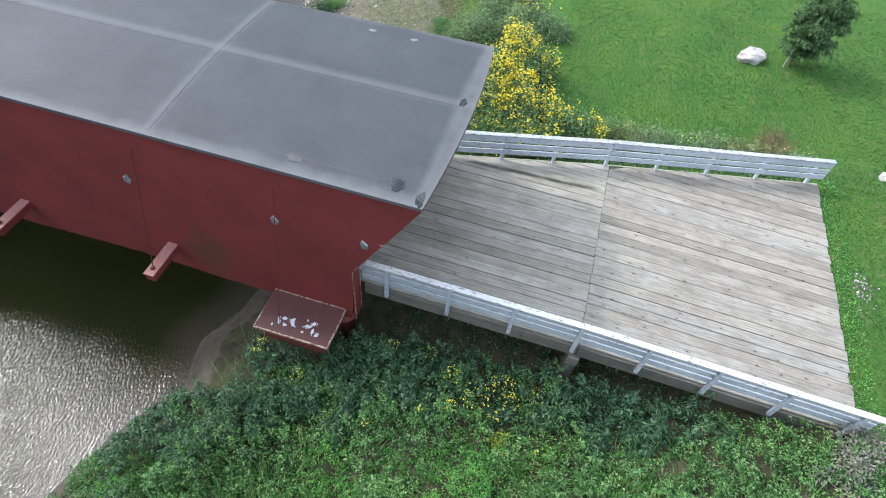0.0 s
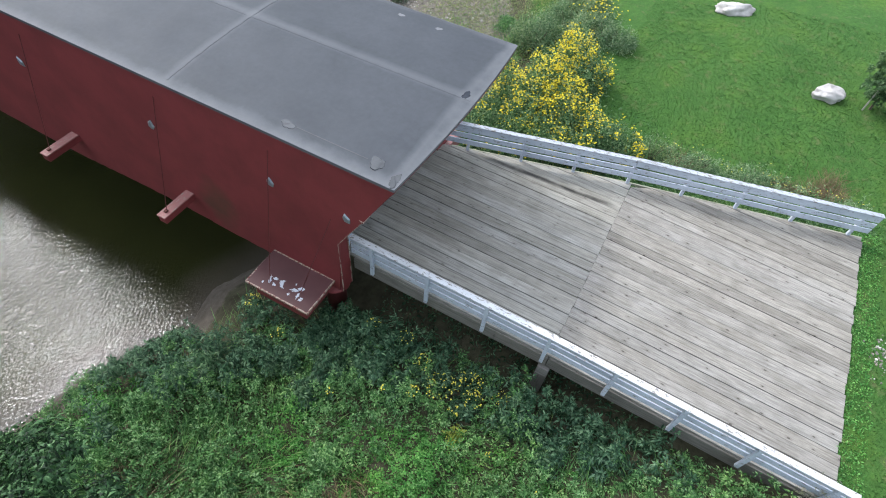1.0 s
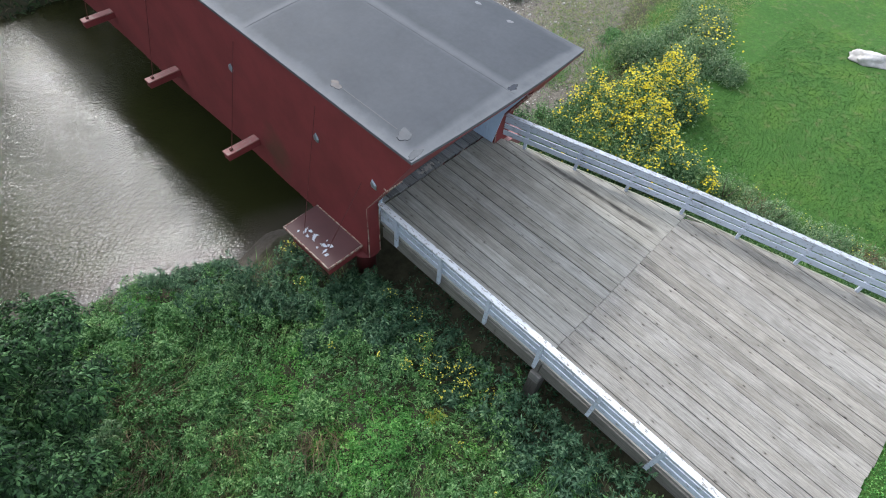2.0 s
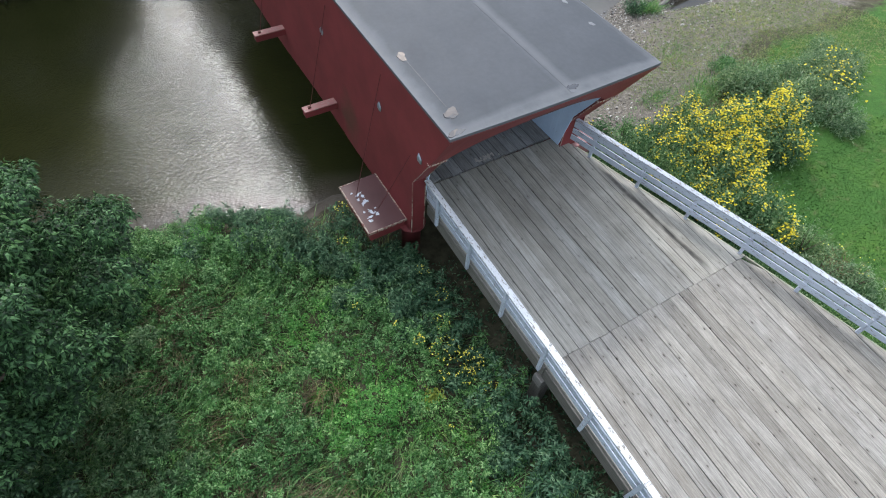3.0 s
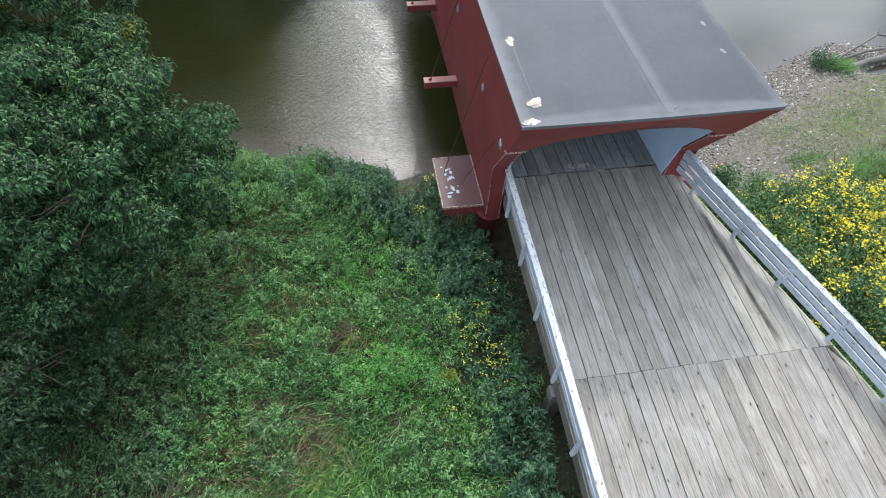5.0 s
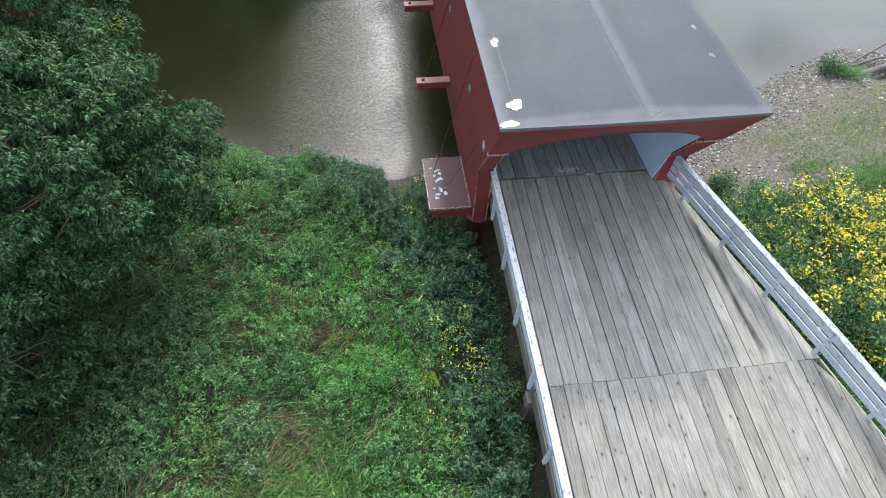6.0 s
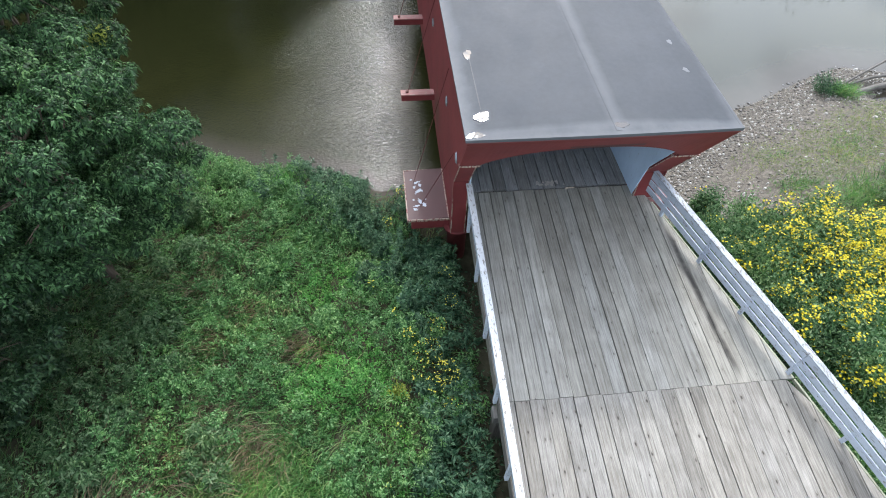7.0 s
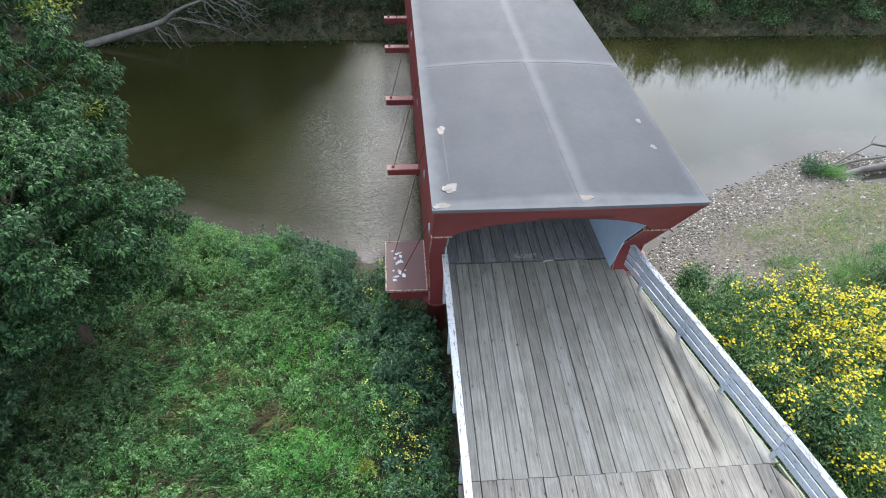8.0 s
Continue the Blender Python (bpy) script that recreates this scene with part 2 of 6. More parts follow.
WALLRED = paint_material("barn_red_siding", (0.198, 0.036, 0.037), (0.17, 0.07, 0.06), 0.20, "z", rough=0.62, grime=(0.72, 0.74, 0.74), olive_smear=(3.6, 0.0))
ZINC = plain_material("zinc_plate", (0.20, 0.23, 0.25), (0.38, 0.41, 0.44), 9.0, 0.45, 0.6)
IRON = plain_material("dark_iron", (0.07, 0.022, 0.018), (0.11, 0.04, 0.032), 12.0, 0.6, 0.5)
BARK = plain_material("bark", (0.07, 0.055, 0.04), (0.16, 0.13, 0.10), 9.0, 0.9, 0, 0.2, 0.9, (3, 3, 0.6), 0.02)
DEADWOOD = plain_material("bleached_dead_wood", (0.26, 0.24, 0.21), (0.46, 0.43, 0.39), 7.0, 0.8, 0, 0.2, 0.8, (1, 1, 1), 0.02)
GREYWOOD = plain_material("grey_dead_wood", (0.08, 0.074, 0.066), (0.19, 0.178, 0.16), 7.0, 0.85, 0, 0.2, 0.8, (1, 1, 1), 0.02)
LIMESTONE = plain_material("pale_limestone", (0.30, 0.275, 0.26), (0.58, 0.55, 0.53), 4.0, 0.85, 0, 0.3, 0.8, (1, 1, 1), 0.03)
WETSTONE = plain_material("wet_stone", (0.035, 0.032, 0.028), (0.11, 0.10, 0.09), 8.0, 0.3)
TARLINE = plain_material("tar_line", (0.04, 0.042, 0.045), (0.08, 0.082, 0.085), 8.0, 0.6)


def roof_material():
    m, nt, b = shader("grey_roof_membrane", 0.7, spec=0.3)
    v = coords(nt)
    cloud = noise_tex(nt, v, 0.55, 6.0, 0.6)
    smudge = noise_tex(nt, coords(nt, (1.0, 0.8, 1.0)), 1.7, 7.0, 0.68)
    spot = noise_tex(nt, v, 8.0, 5.0, 0.6)
    wipe = noise_tex(nt, coords(nt, (1.6, 0.5, 1.0), (0, 0, radians(-35))), 1.3, 5.0, 0.6)
    col = ramp(nt, cloud, [(0.3, (0.036, 0.041, 0.048)), (0.7, (0.052, 0.057, 0.065))])
    col = mix(nt, 0.3, col, ramp(nt, smudge, [(0.30, (0.68, 0.69, 0.71)), (0.48, (1, 1, 1)), (0.70, (1.22, 1.21, 1.19))]), "MULTIPLY")
    col = mix(nt, 0.35, col, ramp(nt, wipe, [(0.3, (0.8, 0.81, 0.82)), (0.7, (1.18, 1.17, 1.16))]), "MULTIPLY")
    col = mix(nt, 0.35, col, ramp(nt, spot, [(0.3, (0.75, 0.75, 0.76)), (0.7, (1.22, 1.22, 1.2))]), "MULTIPLY")
    # chalky wash that has gathered along both eaves
    sep = nt.nodes.new("ShaderNodeSeparateXYZ")
    nt.links.new(v, sep.inputs[0])
    ragged = maths(nt, "MULTIPLY", maths(nt, "SUBTRACT", smudge, 0.5), 0.5)
    mid = maths(nt, "ABSOLUTE", maths(nt, "ADD", maths(nt, "SUBTRACT", sep.outputs["X"], 2.2), maths(nt, "MULTIPLY", sep.outputs["Y"], 0.021)))
    edge = ramp(nt, maths(nt, "MULTIPLY", maths(nt, "ADD", mid, ragged), 0.25), [(0.675, (0, 0, 0)), (0.762, (0.8, 0.8, 0.8))])
    col = mix(nt, edge, col, (0.125, 0.13, 0.137))
    # and along the lapped seam and the bowed front
    u = maths(nt, "MULTIPLY", maths(nt, "SUBTRACT", sep.outputs["X"], 2.2), 0.33)
    front = maths(nt, "ADD", sep.outputs["Y"], maths(nt, "SUBTRACT", 2.27, maths(nt, "MULTIPLY", maths(nt, "MULTIPLY", u, u), 0.2)))
    front = ramp(nt, maths(nt, "ADD", front, ragged), [(0.02, (0.65, 0.65, 0.65)), (0.30, (0, 0, 0))])
    col = mix(nt, front, col, (0.12, 0.125, 0.132))
    lap = maths(nt, "ABSOLUTE", maths(nt, "ADD", maths(nt, "SUBTRACT", sep.outputs["X"], 2.385), maths(nt, "MULTIPLY", maths(nt, "ADD", sep.outputs["Y"], 2.07), 0.021)))
    lap = ramp(nt, maths(nt, "ADD", lap, maths(nt, "MULTIPLY", ragged, 0.4)), [(0.03, (0.5, 0.5, 0.5)), (0.22, (0, 0, 0))])
    col = mix(nt, lap, col, (0.11, 0.115, 0.122))
    span = maths(nt, "PINGPONG", maths(nt, "SUBTRACT", sep.outputs["Y"], 4.015), 3.0)
    span = ramp(nt, maths(nt, "ADD", span, maths(nt, "MULTIPLY", ragged, 0.35)), [(0.02, (0.5, 0.5, 0.5)), (0.18, (0, 0, 0))])
    col = mix(nt, span, col, (0.11, 0.115, 0.122))
    nt.links.new(col, b.inputs["Base Color"])
    nt.links.new(ramp(nt, smudge, [(0.3, (0.62, 0.62, 0.62)), (0.7, (0.72, 0.72, 0.72))]), b.inputs["Roughness"])
    bump(nt, b, mix(nt, 0.75, spot, cloud), 0.12, 0.012)
    return m


def puddle_material():
    m, nt, b = shader("standing_rain_water", 0.08, spec=0.5)
    n = noise_tex(nt, coords(nt), 7.0, 5.0, 0.65)
    nt.links.new(ramp(nt, n, [(0.3, (0.016, 0.017, 0.019)), (0.7, (0.034, 0.036, 0.039))]), b.inputs["Base Color"])
    nt.links.new(ramp(nt, n, [(0.35, (0.05, 0.05, 0.05)), (0.65, (0.14, 0.14, 0.14))]), b.inputs["Roughness"])
    bump(nt, b, noise_tex(nt, coords(nt), 11.0, 3.0), 0.04, 0.01)
    return m


def water_material():
    """Olive river water, turbid with silt in the shallows, ruffled by small wavelets."""
    m, nt, b = shader("river_water", 0.02, spec=0.58)
    b.inputs["IOR"].default_value = 1.33
    v = coords(nt)
    silt = noise_tex(nt, v, 0.09, 4.0, 0.55)
    col = ramp(nt, silt, [(0.3, (0.015, 0.017, 0.0055)), (0.55, (0.0245, 0.0255, 0.0085)), (0.75, (0.039, 0.036, 0.012))])
    at = nt.nodes.new("ShaderNodeAttribute")
    at.attribute_name = "shallow"
    stir = maths(nt, "ADD", at.outputs["Fac"], maths(nt, "MULTIPLY", maths(nt, "SUBTRACT", noise_tex(nt, v, 0.7, 4.0), 0.5), 0.35))
    col = mix(nt, ramp(nt, stir, [(0.45, (0, 0, 0)), (1.0, (1, 1, 1))]), col, (0.060, 0.052, 0.040))
    nt.links.new(col, b.inputs["Base Color"])
    rip = noise_tex(nt, coords(nt, (1.0, 2.0, 1.0), (0, 0, radians(20))), 7.5, 2.0, 0.5)
    cross = noise_tex(nt, coords(nt, (1.0, 1.6, 1.0), (0, 0, radians(-30))), 13.0, 1.0, 0.5)
    wind = ramp(nt, noise_tex(nt, coords(nt, (0.22, 0.12, 0.2)), 1.0, 3.0), [(0.35, (0.7, 0.7, 0.7)), (0.62, (1.1, 1.1, 1.1))])
    h = maths(nt, "ADD", maths(nt, "MULTIPLY", rip, 0.85), maths(nt, "MULTIPLY", cross, 0.45))
    # the breeze ruffles the reach beside the bridge; the water lies calm below the sheltered banks
    sep = nt.nodes.new("ShaderNodeSeparateXYZ")
    nt.links.new(v, sep.inputs[0])
    bank = maths(nt, "ADD", sep.outputs["X"], maths(nt, "MULTIPLY", maths(nt, "SUBTRACT", noise_tex(nt, v, 0.25, 3.0), 0.5), 5.0))
    lane = ramp(nt, maths(nt, "ADD", maths(nt, "MULTIPLY", bank, 0.025), 0.5), [(0.15, (0.12, 0.12, 0.12)), (0.32, (1, 1, 1)), (0.43, (1, 1, 1)), (0.47, (0.5, 0.5, 0.5)), (0.56, (0.4, 0.4, 0.4)), (0.66, (0.05, 0.05, 0.05))])
    h = maths(nt, "MULTIPLY", maths(nt, "MULTIPLY", h, wind), lane)
    lee = ramp(nt, maths(nt, "MULTIPLY", maths(nt, "ADD", sep.outputs["Y"], maths(nt, "MULTIPLY", noise_tex(nt, v, 0.4, 3.0), 2.0)), 0.05), [(0.30, (0.8, 0.8, 0.8)), (0.50, (1, 1, 1))])
    h = maths(nt, "MULTIPLY", h, lee)
    bump(nt, b, h, 0.78, 0.041)
    # wavelets too fine to see singly spread the gloss where the breeze blows
    fine = ramp(nt, maths(nt, "MULTIPLY", maths(nt, "MULTIPLY", lane, lee), wind), [(0.1, (0.02, 0.02, 0.02)), (0.9, (0.12, 0.12, 0.12))])
    nt.links.new(fine, b.inputs["Roughness"])
    return m


def ground_material():
    """Earth, lawn, gravel and mud by the sheet's own cover values, broken up by noise."""
    m, nt, b = shader("ground_cover", 0.95, spec=0.15)
    v = coords(nt)
    n_big = noise_tex(nt, v, 0.45, 5.0, 0.6)
    n_mid = noise_tex(nt, v, 2.6, 6.0, 0.65)
    n_fine = noise_tex(nt, v, 24.0, 5.0, 0.7)
    earth = ramp(nt, n_mid, [(0.3, (0.030, 0.030, 0.017)), (0.7, (0.085, 0.080, 0.050))])
    turf = ramp(nt, n_fine, [(0.25, (0.028, 0.073, 0.015)), (0.5, (0.041, 0.102, 0.021)), (0.8, (0.061, 0.133, 0.032))])
    turf = mix(nt, 0.45, turf, ramp(nt, noise_tex(nt, v, 5.5, 5.0, 0.7), [(0.34, (0.5, 0.58, 0.55)), (0.5, (1, 1, 1)), (0.66, (1.6, 1.45, 1.3))]), "MULTIPLY")
    turf = mix(nt, 0.85, turf, ramp(nt, n_big, [(0.3, (0.75, 0.86, 0.8)), (0.5, (1, 1, 1)), (0.68, (1.35, 1.15, 0.95))]), "MULTIPLY")
    turf = mix(nt, ramp(nt, n_mid, [(0.55, (0, 0, 0)), (0.76, (0.75, 0.75, 0.75))]), turf, (0.13, 0.12, 0.06))
    vor = node(nt, "ShaderNodeTexVoronoi", Scale=13.0)
    nt.links.new(v, vor.inputs["Vector"])
    stones = mix(nt, 0.55, ramp(nt, n_fine, [(0.3, (0.074, 0.067, 0.055)), (0.7, (0.175, 0.160, 0.136))]), ramp(nt, vor.outputs["Color"], [(0.2, (0.25, 0.24, 0.23)), (0.6, (0.52, 0.51, 0.50)), (0.85, (0.85, 0.84, 0.82))]), "OVERLAY")
    mud = ramp(nt, n_mid, [(0.3, (0.060, 0.051, 0.040)), (0.7, (0.115, 0.10, 0.082))])

    def cover(name):
        a = nt.nodes.new("ShaderNodeAttribute")
        a.attribute_name = name
        lifted = maths(nt, "ADD", a.outputs["Fac"], maths(nt, "MULTIPLY", maths(nt, "SUBTRACT", n_mid, 0.5), 0.9))
        return ramp(nt, lifted, [(0.4, (0, 0, 0)), (0.6, (1, 1, 1))])

    col = mix(nt, cover("turf"), earth, turf)
    col = mix(nt, cover("gravel"), col, stones)
    col = mix(nt, cover("mud"), col, mud)
    nt.links.new(col, b.inputs["Base Color"])
    bump(nt, b, mix(nt, 0.5, n_fine, n_mid), 0.8, 0.05)
    return m


def pebble_material():
    m, nt, b = shader("river_pebbles", 0.85, spec=0.3)
    geo = nt.nodes.new("ShaderNodeNewGeometry")
    col = ramp(nt, geo.outputs["Random Per Island"], [(0.0, (0.05, 0.045, 0.038)), (0.3, (0.13, 0.118, 0.10)), (0.55, (0.23, 0.212, 0.188)), (0.7, (0.18, 0.15, 0.125)), (0.82, (0.40, 0.385, 0.355)), (1.0, (0.60, 0.58, 0.54))])
    nt.links.new(mix(nt, 0.2, col, ramp(nt, noise_tex(nt, coords(nt), 30.0), [(0.3, (0.12, 0.108, 0.095)), (0.7, (0.36, 0.34, 0.31))])), b.inputs["Base Color"])
    return m


# flat pale colour in place of the sheen on two small roof puddles
SHEEN = plain_material("painted_sheen", (0.13, 0.134, 0.14), (0.19, 0.194, 0.20), 20.0, 0.9)
RODRED = plain_material("red_painted_rod", (0.075, 0.018, 0.018), (0.12, 0.026, 0.026), 9.0, 0.6)
ROOF, PUDDLE, WATER, GROUND, PEBBLE = roof_material(), puddle_material(), water_material(), ground_material(), pebble_material()
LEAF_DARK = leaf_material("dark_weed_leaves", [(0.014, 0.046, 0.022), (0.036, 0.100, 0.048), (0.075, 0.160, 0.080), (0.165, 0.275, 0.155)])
LEAF_MID = leaf_material("green_weed_leaves", [(0.027, 0.085, 0.025), (0.074, 0.196, 0.058), (0.151, 0.313, 0.106), (0.301, 0.472, 0.212)])
LEAF_BRIGHT = leaf_material("bright_vine_leaves", [(0.039, 0.149, 0.033), (0.088, 0.281, 0.061), (0.154, 0.374, 0.094), (0.253, 0.473, 0.154)])
LEAF_GRASS = leaf_material("long_grass", [(0.056, 0.157, 0.043), (0.112, 0.269, 0.073), (0.19, 0.37, 0.112), (0.302, 0.37, 0.157)], 0.5)
LEAF_THIN = leaf_material("thin_yellow_grass", [(0.12, 0.20, 0.06), (0.20, 0.29, 0.09), (0.31, 0.35, 0.15), (0.36, 0.32, 0.19)], 0.6)
LEAF_OLIVE = leaf_material("grey_olive_leaves", [(0.025, 0.067, 0.022), (0.057, 0.132, 0.046), (0.109, 0.196, 0.081), (0.218, 0.31, 0.161)])
LEAF_LAWN = leaf_material("lawn_grass", [(0.031, 0.090, 0.017), (0.046, 0.121, 0.023), (0.067, 0.157, 0.033), (0.110, 0.195, 0.054)], 0.6, 0.3, 0.8)
LEAF_CLOVER = leaf_material("lawn_clover", [(0.05, 0.13, 0.035), (0.08, 0.19, 0.05), (0.13, 0.26, 0.08)], 0.55, 0.3, 0.6)
LEAF_TREE = leaf_material("tree_leaves", [(0.008, 0.024, 0.008), (0.020, 0.056, 0.019), (0.050, 0.125, 0.044), (0.150, 0.285, 0.115)], 0.55)
# darkened copy of the tree leaves: the low tree's shade is in its colour
LEAF_SHADED = leaf_material("shaded_tree_leaves", [(0.006, 0.020, 0.007), (0.014, 0.045, 0.015), (0.035, 0.085, 0.030), (0.10, 0.16, 0.08)], 0.45)
LEAF_SUN = leaf_material("sunflower_leaves", [(0.024, 0.066, 0.026), (0.070, 0.160, 0.060), (0.140, 0.25, 0.105), (0.26, 0.36, 0.19)])
LEAF_WILLOW = leaf_material("grey_green_leaves", [(0.065, 0.135, 0.060), (0.13, 0.225, 0.100), (0.22, 0.32, 0.165), (0.31, 0.38, 0.23)])
LEAF_FAR = leaf_material("far_bank_leaves", [(0.014, 0.031, 0.014), (0.030, 0.060, 0.024), (0.054, 0.096, 0.036), (0.090, 0.120, 0.054)])
LEAF_DRY = leaf_material("dry_stems", [(0.13, 0.105, 0.06), (0.20, 0.165, 0.10), (0.27, 0.22, 0.14), (0.17, 0.13, 0.08)], 0.7)
LEAF_RUST = leaf_material("rusty_dry_grass", [(0.15, 0.10, 0.06), (0.22, 0.15, 0.10), (0.27, 0.19, 0.13), (0.20, 0.17, 0.09)], 0.7)
LEAF_GREY = leaf_material("grey_dying_leaves", [(0.15, 0.16, 0.13), (0.25, 0.26, 0.22), (0.36, 0.36, 0.32), (0.18, 0.22, 0.14)], 0.7)
PETAL = leaf_material("yellow_petals", [(0.48, 0.36, 0.012), (0.62, 0.52, 0.018), (0.74, 0.66, 0.05), (0.55, 0.45, 0.014)], 0.5, 0.25, 0.0)
LEAF_YELLOW = leaf_material("yellowing_leaves", [(0.16, 0.21, 0.04), (0.27, 0.33, 0.06), (0.37, 0.41, 0.09)], 0.5)

LEAF_SCRUB = leaf_material("brownish_scrub_leaves", [(0.030, 0.040, 0.020), (0.060, 0.072, 0.036), (0.095, 0.105, 0.058), (0.14, 0.13, 0.08)], 0.6)
PALEPETAL = leaf_material("pale_yellow_petals", [(0.55, 0.50, 0.05), (0.66, 0.62, 0.09), (0.74, 0.70, 0.14)], 0.5, 0.25, 0.0)


# ---- mesh tools ----
def thing(name, label, category, group="", kind="", at=(0, 0, 0)):
    ob = new(name)
    ob.location = at
    ob.empty_display_size = 0.2
    return tagged(ob, label, category, group, kind)


def link(name, me, mat, parent=None, label=""):
    me.materials.append(mat)
    ob = new(name, me)
    if parent is not None:
        ob.parent = parent
        base = Vector((0, 0, 0))
        up = parent
        while up is not None:
            base += up.location
            up = up.parent
        ob.location = -base
    if label:
        ob["label"] = label
    return ob


def part(name, bm, mat, parent=None, label=""):
    """One mesh object from a bmesh in world coordinates, under a thing or a part."""
    me = bpy.data.meshes.new(name)
    bmesh.ops.recalc_face_normals(bm, faces=bm.faces)
    bm.to_mesh(me)
    bm.free()
    return link(name, me, mat, parent, label)


def raw(name, verts, faces, mat, parent=None, label="", smooth=False):
    """A mesh object from arrays of vertices and of equal-sized faces."""
    verts = np.asarray(verts, dtype=np.float32).reshape(-1, 3)
    faces = np.asarray(faces, dtype=np.int32)
    k = faces.shape[1]
    me = bpy.data.meshes.new(name)
    me.vertices.add(len(verts))
    me.vertices.foreach_set("co", verts.ravel())
    me.loops.add(faces.size)
    me.loops.foreach_set("vertex_index", faces.ravel())
    me.polygons.add(len(faces))
    me.polygons.foreach_set("loop_start", np.arange(len(faces), dtype=np.int32) * k)
    me.polygons.foreach_set("use_smooth", np.full(len(faces), smooth))
    me.update(calc_edges=True)
    me.validate()
    return link(name, me, mat, parent, label)


def hexa(bm, c, bevel=0.0):
    """A block from its 8 corners: bottom four, then top four, both round the same way; bevel trims its edges."""
    v = [bm.verts.new(p) for p in c]
    fs = [bm.faces.new([v[i] for i in f]) for f in ((3, 2, 1, 0), (4, 5, 6, 7), (0, 1, 5, 4), (1, 2, 6, 5), (2, 3, 7, 6), (3, 0, 4, 7))]
    if bevel:
        es = {e for f in fs for e in f.edges}
        bmesh.ops.bevel(bm, geom=list(es), offset=bevel, segments=1, affect="EDGES", profile=0.5)


def block(bm, x0, x1, y0, y1, z0, z1, bevel=0.0):
    hexa(bm, [(x0, y0, z0), (x1, y0, z0), (x1, y1, z0), (x0, y1, z0), (x0, y0, z1), (x1, y0, z1), (x1, y1, z1), (x0, y1, z1)], bevel)


def beam(bm, a, b, w, h, bevel=0.0, up=(0, 0, 1)):
    """A squared timber from a to b, w wide and h high."""
    a, b, up = Vector(a), Vector(b), Vector(up)
    d = (b - a).normalized()
    s = d.cross(up).normalized() * (w / 2)
    u = s.cross(d).normalized() * (h / 2)
    hexa(bm, [a - s - u, a + s - u, b + s - u, b - s - u, a - s + u, a + s + u, b + s + u, b - s + u], bevel)


def tube(pts, radii, n=8):
    """Rings along a line of points: vertices and quads, with pointed end caps left open when thin."""
    pts = [Vector(p) for p in pts]
    verts, faces = [], []
    ref = Vector((0.31, 0.17, 0.93)).normalized()
    for i, p in enumerate(pts):
        d = (pts[min(i + 1, len(pts) - 1)] - pts[max(i - 1, 0)]).normalized()
        s = d.cross(ref)
        if s.length < 0.05:
            s = d.cross(Vector((1, 0, 0)))
        s.normalize()
        t = s.cross(d)
        for k in range(n):
            a = 2 * math.pi * k / n
            verts.append(p + (s * math.cos(a) + t * math.sin(a)) * radii[i])
    for i in range(len(pts) - 1):
        for k in range(n):
            a, b = i * n + k, i * n + (k + 1) % n
            faces.append((a, b, b + n, a + n))
    return [tuple(v) for v in verts], faces


def gather(chunks):
    """Joins (verts, faces) pairs."""
    vs, fs, o = [], [], 0
    for v, f in chunks:
        vs.extend(v)
        fs.extend([tuple(i + o for i in q) for q in f])
        o += len(v)
    return vs, fs


def rod(name, pts, r, mat, parent, n=6, label=""):
    v, f = tube(pts, [r] * len(pts), n)
    return raw(name, v, f, mat, parent, label, True)


# ---- the lie of the land ----
WATER_Z = -4.7
DECK_END = -12.95
SHORE_X = np.array([-400, -40, -25, -12.6, -8, -6, -4, -3, -1.4, 0, 2, 6, 9, 12.5, 15, 18, 20, 23, 30, 60, 400])
SHORE_Y = np.array([30, 14, 11, 8.2, 6.3, 6.0, 5.2, 4.5, 4.9, 4.3, 3.9, 3.8, 5.0, 8.2, 9.2, 10.7, 11.4, 10.6, 11.5, 14, 30])
FAR_Y = 24.2


def deck_z(y):
    return np.where(np.asarray(y) < -6.2, (np.asarray(y) + 6.2) * 0.034, 0.0)


def smooth01(v):
    v = np.clip(v, 0, 1)
    return v * v * (3 - 2 * v)


def waves(x, y):
    return 0.5 * np.sin(0.9 * x + 1.7 * np.sin(0.53 * y)) + 0.5 * np.sin(1.3 * y + 1.1 * np.sin(0.7 * x + 1.0))


